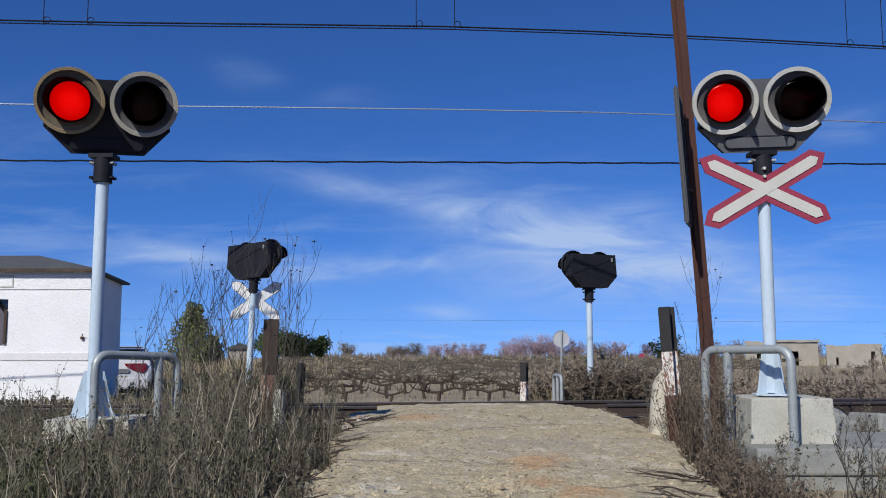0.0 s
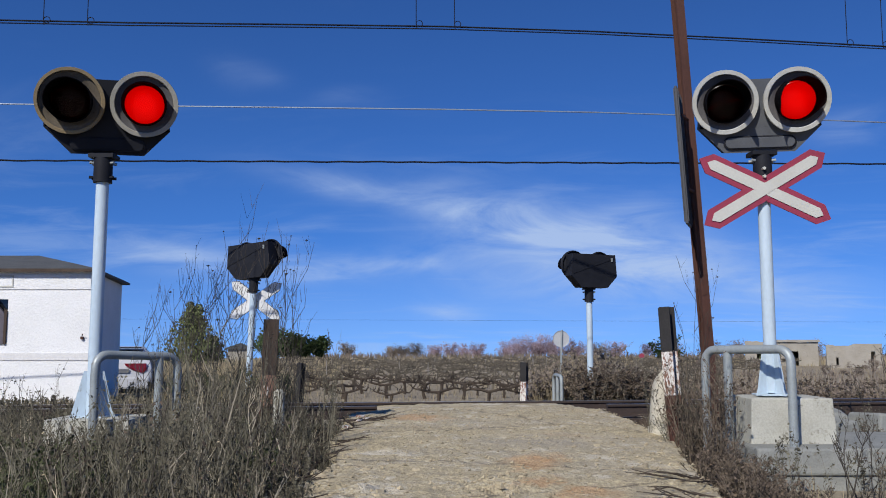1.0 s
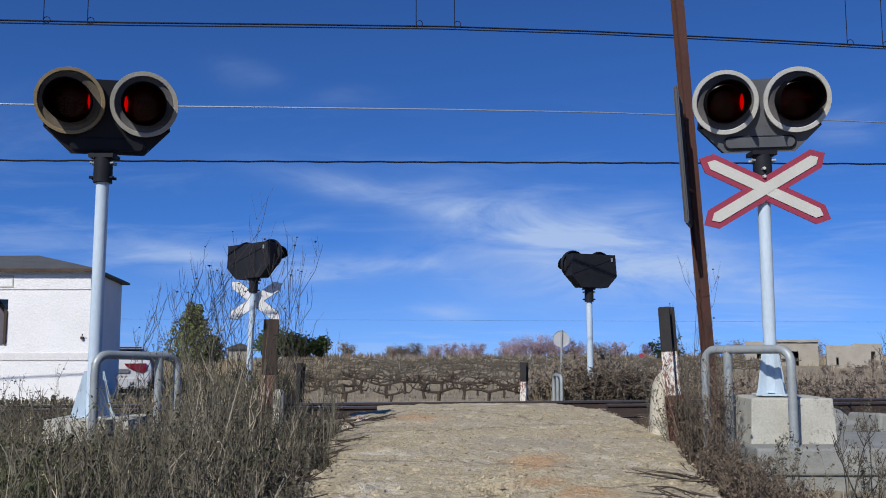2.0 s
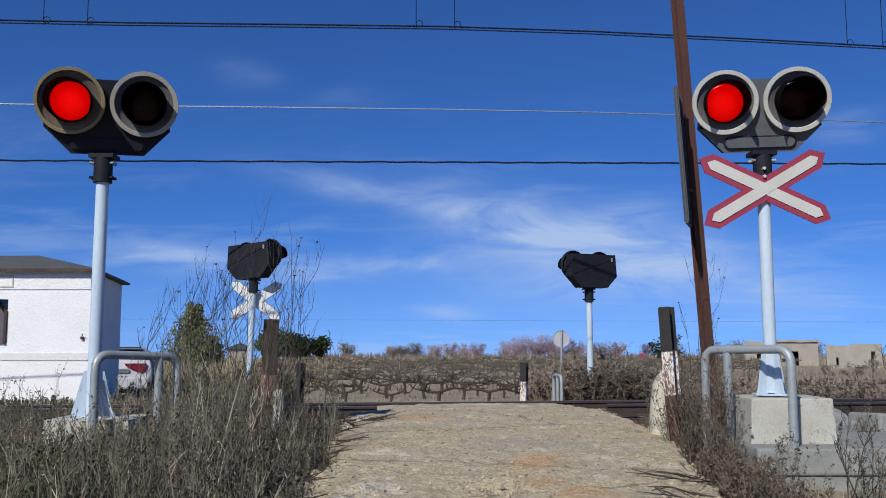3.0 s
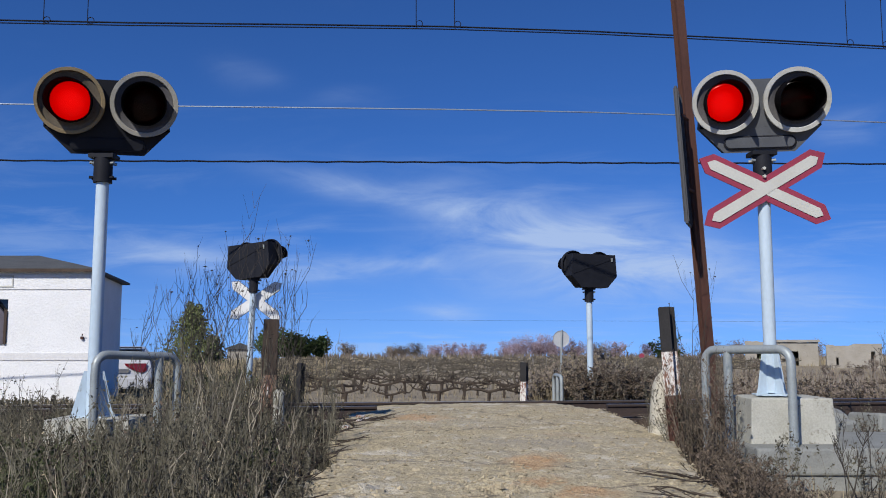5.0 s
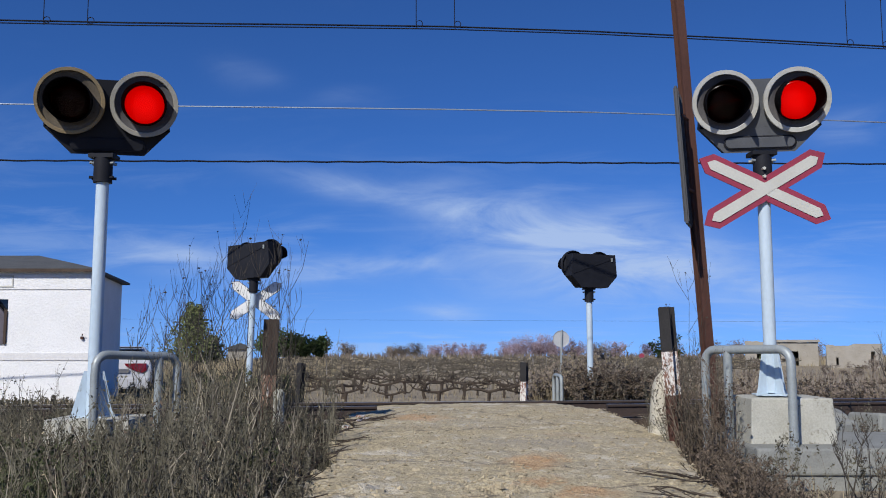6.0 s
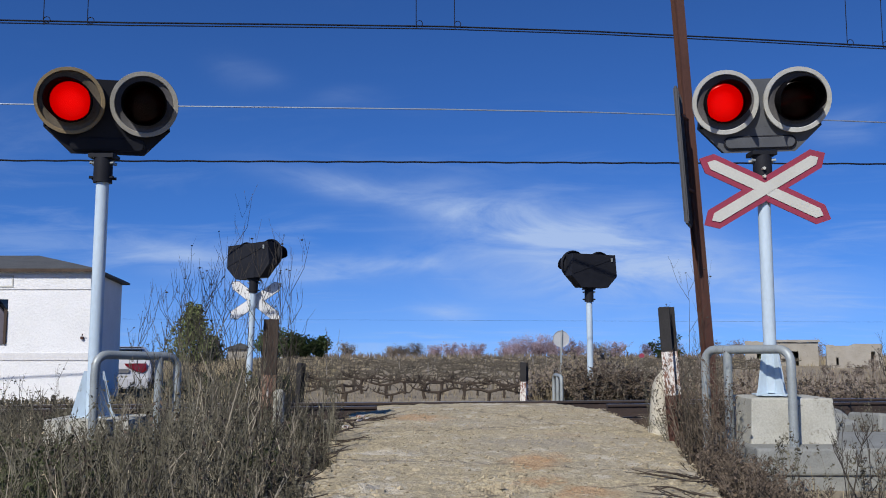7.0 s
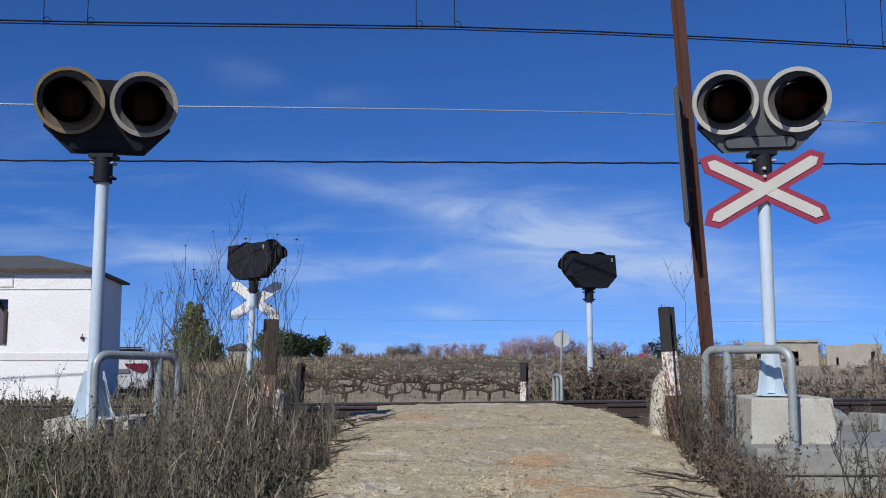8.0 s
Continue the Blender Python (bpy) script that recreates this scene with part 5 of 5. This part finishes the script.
field_grass("field_grass", 14000, fan(16.5, 74, 0.56), 0.22, 0.006, STRAW, "short dry straw between the vine rows", 21)
field_grass("vine_litter", 5200, fan(14.6, 26, 0.56), 0.10, 0.007, VINEFAR, "dark prunings and weeds on the vineyard soil", 36)
field_grass("field_grass", 9000, fan(54, 84, 0.56), 0.36, 0.012, STRAW, "band of tall dry grass at the end of the vineyard", 22)
field_grass("field_grass", 5000, lambda rng: (rng.uniform(-17, -3.0) * 0.4 + rng.uniform(-7.5, -2), rng.uniform(27.5, 46)), 0.62, 0.008, STRAW, "tall yellowish dry grass beside the vineyard", 23)
field_grass("field_grass", 4500, lambda rng: (rng.uniform(5, 26), rng.uniform(18, 40)), 0.34, 0.008, FARTWIG, "tall brown dry growth beside the vineyard", 24)


field_grass("far_hedge", 5000, lambda rng: (rng.uniform(-16, 50), rng.uniform(84, 98)), 0.62, 0.016, FARTWIG, "far hazy hedge of grey twigs below the almond trees", 29)


# tall stalks that bend in the wind
def tall_stalk(x, y, h, lean, label, seed, forks=5, heads=True, gain=1.0, lag=0.0, r=0.0056, mt=DARKSTALK, turn=0.0):
    rng = random.Random(seed)
    g = Geo()
    d = Vector((lean, 0.05, 1)).normalized()
    segs = 6
    pts = [d * h * k / segs + Vector((0.022 * math.sin(k * 1.3 + seed) + 0.05 * math.sin(seed * 2.2) * (k / segs) ** 2, 0.02 * math.cos(k + seed), 0)) * h for k in range(segs + 1)]
    pts[0] = Vector((0, 0, 0))
    g.tube(pts, [r * (1 - 0.75 * k / segs) for k in range(segs + 1)], 5)
    ends = [pts[-1]]
    for i in range(forks):
        t = rng.uniform(0.35, 0.9)
        k = min(int(t * segs), segs - 1)
        a = pts[k].lerp(pts[k + 1], t * segs - k)
        w = rng.choice((0, math.pi)) + rng.gauss(0, 0.7)
        u = Vector((math.cos(w) * 0.42, math.sin(w) * 0.42, 1)).normalized()
        L = h * rng.uniform(0.16, 0.36)
        mid = a + u * L * 0.5 + Vector((math.cos(w), math.sin(w), 0)) * rng.uniform(0.05, 0.16) * L
        c = a + u * L
        g.tube([a, mid, c], [r * 0.5, r * 0.38, r * 0.22], 4)
        ends.append(c)
        for _ in range(5):
            q = a.lerp(c, rng.uniform(0.3, 0.95))
            e = q + Vector((rng.gauss(0, 0.3), rng.gauss(0, 0.3), 0.8)).normalized() * L * rng.uniform(0.2, 0.4)
            g.tube([q, e], [r * 0.28, r * 0.14], 3)
            if rng.random() < 0.5:
                ends.append(e)
    if heads:
        for k, e in enumerate(ends):
            if k == 0 or rng.random() < 0.16:
                g.lump(e, rng.uniform(0.011, 0.018) if h > 1.65 else rng.uniform(0.006, 0.013), rng, 2)
    at = pose(x, y, ground_z(x, y) - 0.02, 0, 0, turn)
    ob = part("tall_dry_stalk", g, [mt, HUSK, DARKSTALK], at=at)
    tagged(ob, label, "dry plant", "tall dry stalks")
    SWAYING.append((ob, at, gain, lag))


TALL = [(-1.98, 7.7, 2.10, 0.02, 7), (-1.62, 7.9, 2.02, 0.08, 7), (-1.80, 8.2, 1.75, -0.13, 6), (-2.30, 8.0, 1.62, -0.05, 6), (-2.15, 7.6, 1.52, 0.04, 6), (-1.45, 7.6, 1.45, 0.12, 5),
        (-2.42, 8.3, 1.55, -0.03, 6), (-2.05, 8.5, 1.66, 0.03, 6), (-1.95, 7.3, 1.35, -0.06, 5), (-1.55, 7.2, 1.55, 0.05, 6), (-2.6, 7.6, 1.25, -0.02, 5), (-1.75, 7.5, 1.25, 0.1, 5), (-2.25, 7.2, 1.1, 0.0, 4),
        (-1.3, 7.3, 1.15, 0.06, 5), (-2.20, 8.8, 1.5, 0.06, 6), (-1.60, 8.6, 1.5, -0.08, 6),
        (-2.5, 8.4, 1.72, 0.03, 9), (-2.3, 8.6, 1.78, -0.04, 9), (-2.65, 8.5, 1.6, -0.07, 9), (-2.1, 8.1, 1.7, 0.0, 9), (-1.5, 8.0, 1.78, 0.09, 8), (-1.72, 7.7, 1.86, 0.10, 8), (-2.75, 8.1, 1.4, 0.02, 7)]
for i, (x, y, h, lean, forks) in enumerate(TALL):
    tall_stalk(x, y, h, lean, "tall thin dry weed stalk with dark seed heads", 40 + i, forks, gain=0.75 + 0.07 * (i % 5), lag=-0.05 * (i % 4))
tall_stalk(2.36, 8.1, 1.75, -0.03, "thin dry weed stalk beside the rusty mast", 70, 5, gain=0.8, lag=-0.1, r=0.0045)
tall_stalk(2.30, 7.9, 1.45, -0.12, "thin dry weed stalk beside the rusty mast", 71, 4, gain=0.8, lag=-0.2, r=0.0045)
tall_stalk(3.05, 6.1, 1.15, 0.10, "thin dry weed stalk in front of the plinth", 72, 6, gain=0.7, lag=-0.2, r=0.004)
tall_stalk(2.85, 5.9, 0.80, -0.05, "thin dry weed stalk in front of the plinth", 73, 5, gain=0.7, lag=-0.15, r=0.004)
tall_stalk(3.25, 6.3, 1.20, 0.02, "thin dry weed stalk in front of the plinth", 75, 7, gain=0.7, lag=-0.1, r=0.004)
tall_stalk(2.55, 5.7, 0.70, 0.08, "thin dry weed stalk in front of the plinth", 76, 6, gain=0.6, lag=-0.25, r=0.004)
tall_stalk(3.0, 5.6, 0.75, 0.12, "thin dry weed stalk in front of the plinth", 77, 6, gain=0.6, lag=-0.2, r=0.004)
for k, (x, y, h, lean) in enumerate(((2.45, 5.5, 0.62, 0.34), (2.62, 5.6, 0.55, -0.30), (2.95, 5.75, 0.66, 0.30), (3.1, 5.9, 0.95, -0.16), (2.75, 5.45, 0.50, 0.5), (3.22, 6.0, 0.85, 0.05), (2.9, 5.3, 0.42, -0.4), (3.0, 5.45, 0.6, 0.15))):
    tall_stalk(x, y, h, lean, "dark branching dead stalk in front of the plinth", 150 + k, 5, gain=0.35, lag=-0.05 * k, r=0.0068, turn=11 * k)
tall_stalk(-1.33, 6.1, 0.78, 0.03, "bleached pale stem among the dark weeds", 74, 3, heads=False, gain=0.25, r=0.006, mt=PALEW)


# broken branches lying on the road edge
def branches(seed, n, place, mt, label):
    rng = random.Random(seed)
    for _ in range(n):
        x, y, a, L = place(rng)
        g = Geo()
        pts = []
        for k in range(5):
            t = k / 4 * L
            b = a + 0.5 * math.sin(x * 40) * k / 4
            px, py = x + math.cos(b) * t, y + math.sin(b) * t
            pts.append(Vector((px, py, max(road_z(px, py), ground_z(px, py)) + 0.015 + 0.05 * t * rng.random() + 0.02 * math.sin(k + seed))))
        g.tube(pts, [0.010, 0.009, 0.007, 0.005, 0.003], 5)
        for p in pts[1:4]:
            w = a + rng.uniform(-1.1, 1.1)
            q = p + Vector((math.cos(w), math.sin(w), rng.uniform(0.02, 0.25))) * L * 0.35
            g.tube([p, q], [0.005, 0.002], 4)
        tagged(part("fallen_branch", g, mt), label, "branch", "fallen branches")


branches(3, 30, lambda r: (r.uniform(-1.35, -0.95), r.uniform(5.0, 9.5), r.uniform(-1.2, 1.2), r.uniform(0.25, 0.6)), VINE, "dark broken twig lying at the road edge")
branches(4, 9, lambda r: (r.uniform(1.65, 2.1), r.uniform(4.9, 6.4), r.uniform(2.6, 3.7), r.uniform(0.3, 0.7)), VINE, "dark broken twig lying at the road edge")


# loose stones and clods on the road
def road_stones():
    rng = random.Random(9)
    g = Geo()
    for _ in range(5200):
        y = rng.uniform(4.6, 10.6)
        l, r = road_edges(y)
        u = rng.betavariate(0.6, 0.6) if rng.random() < 0.6 else rng.random()
        x = l + (r - l) * u
        s = 0.004 + 0.016 * rng.random() ** 5
        g.lump((x, y, road_z(x, y) + s * 0.2), s, rng)
    for _ in range(170):
        x, y = rng.gauss(0.33, 0.15), rng.gauss(5.9, 0.22)
        s = 0.007 + 0.026 * rng.random() ** 2.5
        g.lump((x, y, road_z(x, y) + s * 0.05), s, rng)
    # crumbs of crust broken off the near edges
    for _ in range(190):
        if rng.random() < 0.62:
            x, y = -0.15 - 0.8 * rng.random() ** 0.7, 5.0 + 1.6 * rng.random()
        else:
            x, y = 1.78 - 0.6 * rng.random() ** 1.5, rng.uniform(5.2, 8.0)
        z = road_z(x, y)
        size = 0.010 + 0.035 * rng.random() ** 3
        ring = [(x + size * rng.uniform(0.5, 1.2) * math.cos(k * 1.05 + 0.4), y + size * rng.uniform(0.5, 1.2) * math.sin(k * 1.05 + 0.4)) for k in range(6)]
        h = size * rng.uniform(0.15, 0.5)
        g.add([(p, q, z - 0.015) for p, q in ring] + [(p * 0.8 + x * 0.2, q * 0.8 + y * 0.2, z + h * rng.uniform(0.4, 1.2)) for p, q in ring],
              [(6, 7, 8, 9, 10, 11)] + [(k, (k + 1) % 6, (k + 1) % 6 + 6, k + 6) for k in range(6)], 1)
    tagged(part("loose_stones", g, [CLAY, FLAKE], kind="stuff"), "pale clay lumps and gravel on the road", "stones")


road_stones()


# ---- vineyard ----
def vine_geo(seed):
    """A low pruned vine: trunk, two gnarled arms close to level, and the short bushy shoots of each arm."""
    rng = random.Random(seed)
    trunk = Geo()
    h = rng.uniform(0.27, 0.36)
    top = Vector((rng.gauss(0, 0.03), rng.gauss(0, 0.03), h))
    trunk.tube([(0, 0, -0.05), (rng.gauss(0, 0.03), 0, h * 0.5), top], [0.046, 0.032, 0.042], 6)
    arms = []
    for s in (-1, 1):
        pts = [top]
        shoots = []
        for k in range(3):
            pts.append(pts[-1] + Vector((s * rng.uniform(0.12, 0.19), rng.gauss(0, 0.04), rng.uniform(-0.04, 0.06))))
            for _ in range(4):
                q = Geo()
                c = pts[-1] + Vector((rng.gauss(0, 0.11), rng.gauss(0, 0.09), rng.uniform(-0.02, 0.20)))
                m = pts[-1].lerp(c, 0.5) + Vector((rng.gauss(0, 0.03), 0, rng.gauss(0, 0.02)))
                shoots.append(q.tube([pts[-1], m, c], [0.012, 0.009, 0.005], 4))
        arms.append((Geo().tube(pts, [0.030, 0.026, 0.021, 0.012], 5), shoots))
    return trunk, arms


def vineyard():
    rng = random.Random(31)
    kinds, datas = [], []
    for k in range(6):
        trunk, arms = vine_geo(200 + k)
        whole = Geo().add(trunk.v, trunk.f)
        for arm, shoots in arms:
            for q in (arm, *shoots):
                whole.add(q.v, q.f)
        kinds.append(whole)
        datas.append((trunk.data("trunk", VINE), [(arm.data("arm", VINE), [q.data("shoot", VINE) for q in shoots]) for arm, shoots in arms]))
    rest = Geo()
    stakes = Geo()
    y = 19.2
    row = 0
    while y < 60:
        half = y * 0.54 + 2
        x = -half + rng.uniform(0, 1)
        lo = -6.0 - 0.12 * (y - 19)
        while x < half:
            if x > lo and x < 4.5 + 0.5 * (y - 19):
                px, py = x + rng.gauss(0, 0.05), y + rng.gauss(0, 0.06) + 0.06 * x
                z = ground_z(px, py)
                k = rng.randrange(6)
                turn, s = rng.gauss(0, 0.25), rng.uniform(0.9, 1.25)
                if row < 3 and abs(px) < 9:
                    ob = base("grapevine", pose(px, py, z, 0, 0, math.degrees(turn) + 4) @ Matrix.Scale(s, 4), "bare dark pruned grapevine with two arms", "grapevine", "vineyard rows")
                    new("trunk", datas[k][0]).parent = ob
                    for arm, shoots in datas[k][1]:
                        branch = new("arm", arm)
                        branch.parent = ob
                        for d in shoots:
                            new("shoot", d).parent = branch
                else:
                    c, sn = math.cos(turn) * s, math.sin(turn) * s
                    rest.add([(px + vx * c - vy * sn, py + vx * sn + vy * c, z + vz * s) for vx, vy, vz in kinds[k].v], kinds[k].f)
                if rng.random() < 0.20 and not (row < 2):
                    stakes.tube([(px + 0.1, py, z - 0.1), (px + 0.1 + rng.gauss(0, 0.03), py, z + rng.uniform(0.55, 0.85))], 0.013, 5)
            x += 1.02 if row < 12 else 1.3
        y += 2.3
        row += 1
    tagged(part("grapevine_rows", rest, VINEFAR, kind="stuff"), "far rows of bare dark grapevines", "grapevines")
    tagged(part("vine_stakes", stakes, STAKE, kind="stuff"), "thin grey stakes among the grapevines", "stakes")


vineyard()


# ---- trees ----
def tree(name, at, h, spread, label, seed, leaf, n, fs, trunk_h=0.35, shape="round", bark=BARK, limbs=9, group=""):
    rng = random.Random(seed)
    t = base(name, at, label, "tree", group)
    g, c = Geo(), Geo()
    g.tube([(0, 0, -0.2), (rng.gauss(0, 0.05) * h * 0.3, 0, h * trunk_h), (rng.gauss(0, 0.05) * h, 0, h * (0.95 if shape == "cone" else 0.7))], [h * 0.035, h * 0.026, h * 0.006], 7)
    clumps = []
    for i in range(limbs):
        if shape == "cone":
            z = h * (0.12 + 0.85 * i / limbs)
            rr = spread * (1.05 - 0.92 * i / limbs) * rng.uniform(0.7, 1.1)
        else:
            z = h * rng.uniform(trunk_h, 0.9)
            rr = spread * rng.uniform(0.35, 1.0) * math.sqrt(max(0.1, 1 - ((z / h - 0.62) / 0.42) ** 2))
        w = i * 2.4 + rng.uniform(-0.4, 0.4)
        tip = Vector((math.cos(w) * rr * 0.8, math.sin(w) * rr * 0.8, z + rng.uniform(0, 0.08) * h))
        root = Vector((0, 0, z * 0.75 if shape == "cone" else h * trunk_h * rng.uniform(0.8, 1.3)))
        g.tube([root, root.lerp(tip, 0.5) + Vector((0, 0, 0.03 * h)), tip], [h * 0.012, h * 0.008, h * 0.003], 5)
        clumps.append((tip, rr * 0.42 + 0.06 * h))
        clumps.append((root.lerp(tip, 0.6), rr * 0.34 + 0.05 * h))
    for _ in range(n):
        p, r = rng.choice(clumps)
        v = Vector((rng.gauss(0, 1), rng.gauss(0, 1), rng.gauss(0, 0.75)))
        q = p + v.normalized() * r * rng.random() ** 0.45
        c.flake(q, fs * rng.uniform(0.5, 1.3), rng)
    part("trunk", g, bark, t)
    part("crown", c, leaf, t)


def bare_tree(name, at, h, label, seed, leaf, n, fs, group):
    """A small bare or blossoming tree: forked limbs, fine twigs, thin bloom along the twigs."""
    rng = random.Random(seed)
    t = base(name, at, label, "tree", group)
    g, c = Geo(), Geo()

    def grow(p, d, L, r, depth):
        q = p + d * L
        g.tube([p, p.lerp(q, 0.5) + Vector((rng.gauss(0, 0.05), rng.gauss(0, 0.05), 0)) * L, q], [r, r * 0.8, r * 0.6], 4)
        if depth == 0:
            for _ in range(n):
                e = p.lerp(q, rng.uniform(0.1, 1.15)) + Vector((rng.gauss(0, 1), rng.gauss(0, 1), rng.gauss(0, 1))) * L * 0.22
                c.flake(e, fs * rng.uniform(0.5, 1.3), rng)
            return
        for _ in range(3):
            nd = (d + Vector((rng.gauss(0, 0.75), rng.gauss(0, 0.75), rng.gauss(0.0, 0.3)))).normalized()
            grow(q, nd, L * rng.uniform(0.6, 0.85), r * 0.6, depth - 1)

    grow(Vector((0, 0, -0.1)), Vector((0, 0, 1)), h * 0.22, h * 0.03, 4)
    part("trunk", g, FARTWIG, t)
    part("crown", c, leaf, t)


def at_ground(x, y, dz=0.0):
    return pose(x, y, ground_z(x, y) + dz, 0, 0, (x * 37) % 360)


tree("conifer_tree", at_ground(-15.9, 56), 3.75, 1.8, "bushy green conifer beyond the dry grass", 51, CONIFER, 5200, 0.10, shape="cone", limbs=22)
tree("conifer_tree", at_ground(-15.2, 58), 1.9, 1.1, "small bushy green conifer", 52, CONIFER, 1800, 0.10, shape="cone", limbs=14)
for i, (x, h, s) in enumerate(((-16.6, 3.1, 1.7), (-15.0, 3.2, 1.9), (-13.4, 2.9, 1.6), (-12.2, 2.3, 1.2))):
    tree("pine_tree", at_ground(x, 84 + i % 2 * 2, -0.55), h + 0.3, s, "dark green round-crowned pine", 54 + i, PINE, 3000, 0.15, trunk_h=0.25, limbs=14, group="far pines")
ALM = [(8.0, 112, 2.3), (10.2, 114, 2.8), (12.2, 110, 3.0), (14.6, 116, 2.9), (17.0, 112, 2.7), (-1.0, 112, 1.9), (0.9, 109, 2.2), (2.8, 114, 2.3), (4.4, 110, 2.0), (22.0, 112, 2.3), (25.5, 110, 2.2), (9.2, 108, 2.6), (11.4, 109, 3.0),
       (13.4, 108, 2.9), (15.8, 109, 2.6), (-6.6, 113, 1.8), (-5.0, 110, 2.1), (-3.4, 112, 2.2), (29.5, 112, 2.4), (33.5, 110, 2.4), (38, 114, 2.6), (43, 112, 2.5), (48, 114, 2.6), (-12.0, 110, 2.2), (19.5, 111, 2.2)]
for i, (x, y, h) in enumerate(ALM):
    pink = i < 15
    tree("almond_tree", at_ground(x, y, -0.1), h, h * 0.68, "far almond tree in pink bloom" if pink else "far bare grey almond tree", 80 + i, ALMOND if pink else FARTWIG, 2600, 0.07, trunk_h=0.2, bark=FARTWIG, limbs=20, group="far almond trees")
for i, (x, y, h) in enumerate(((27.0, 60, 2.0), (12.8, 48, 1.5), (17.5, 58, 2.3), (31.5, 52, 2.2), (15.6, 50, 1.7), (29, 70, 2.4), (34, 62, 2.4), (9.5, 27, 1.2), (11.5, 31, 1.3), (13.5, 29, 1.4), (15.0, 34, 1.5), (17.0, 36, 1.3), (12.0, 25, 1.0), (18.5, 38, 1.5), (10.5, 36, 1.4), (20.0, 41, 1.3), (14.2, 40, 1.6))):
    bare_tree("leafless_shrub", at_ground(x, y, -0.1), h, "leafless grey-brown shrub beyond the vineyard", 110 + i, FARTWIG, 6, 0.02, "far shrubs")
tree("dark_shrub", at_ground(15.6, 62, -0.2), 2.1, 1.3, "dark green evergreen shrub", 130, PINE, 1600, 0.1, trunk_h=0.15, limbs=10)
tree("dark_shrub", at_ground(16.4, 44, -0.1), 1.5, 0.8, "dark green evergreen shrub", 131, CONIFER, 1200, 0.07, trunk_h=0.15, limbs=10)


# ---- what moves ----
SWAY = [(0.0, 17), (0.1, 14), (0.2, 15), (0.4, 17), (0.5, 18), (0.6, 16), (0.7, 11), (0.8, 13), (0.9, 8), (1.0, -1), (1.2, -8), (1.3, -15), (1.5, -18), (1.7, 4), (2.2, 22), (2.8, 29), (3.0, 25), (3.2, 26), (3.4, 21), (3.6, 16),
        (3.8, 8), (4.0, -1), (4.2, -6), (4.4, -14), (4.7, -3), (5.2, 4), (5.8, -13), (6.2, -16), (6.6, -11), (7.0, -12), (7.5, -30), (8.0, -26)]


def motions():
    # the two lamps of each signal flash in turn, then go dark
    lit = [(0.05, 1), (1.05, -1), (2.0, 1), (2.95, -1), (3.95, 1), (4.9, -1), (5.85, 1), (6.75, -1), (7.25, 0)]
    for lamp, m in (LAMP_R, LAMP_L):
        rows, side = [(0, -1)], -1
        for t, s in lit:
            rows += [(t - 0.02, side), (t + 0.02, s)]
            side = s
        rows.append((8, side))
        lamp.scale = (HEAD, HEAD, HEAD)
        walk(lamp, [(t, m @ Matrix.Scale(HEAD, 4) @ pose(s * 0.292, 0 if s else 0.115, 0)) for t, s in rows])
    # the tall dry stalks bend in the wind
    for k, (plant, at, gain, lag) in enumerate(SWAYING):
        rows = []
        for t, a in SWAY:
            tt = min(max(t + lag, 0), 8)
            v = float(np.interp(tt, [q[0] for q in SWAY], [q[1] for q in SWAY]))
            rows.append((t, at @ pose(0, 0, 0, 0.25 * gain * math.sin(2.1 * t + k), gain * v * 0.14, 0)))
        walk(plant, rows)


motions()
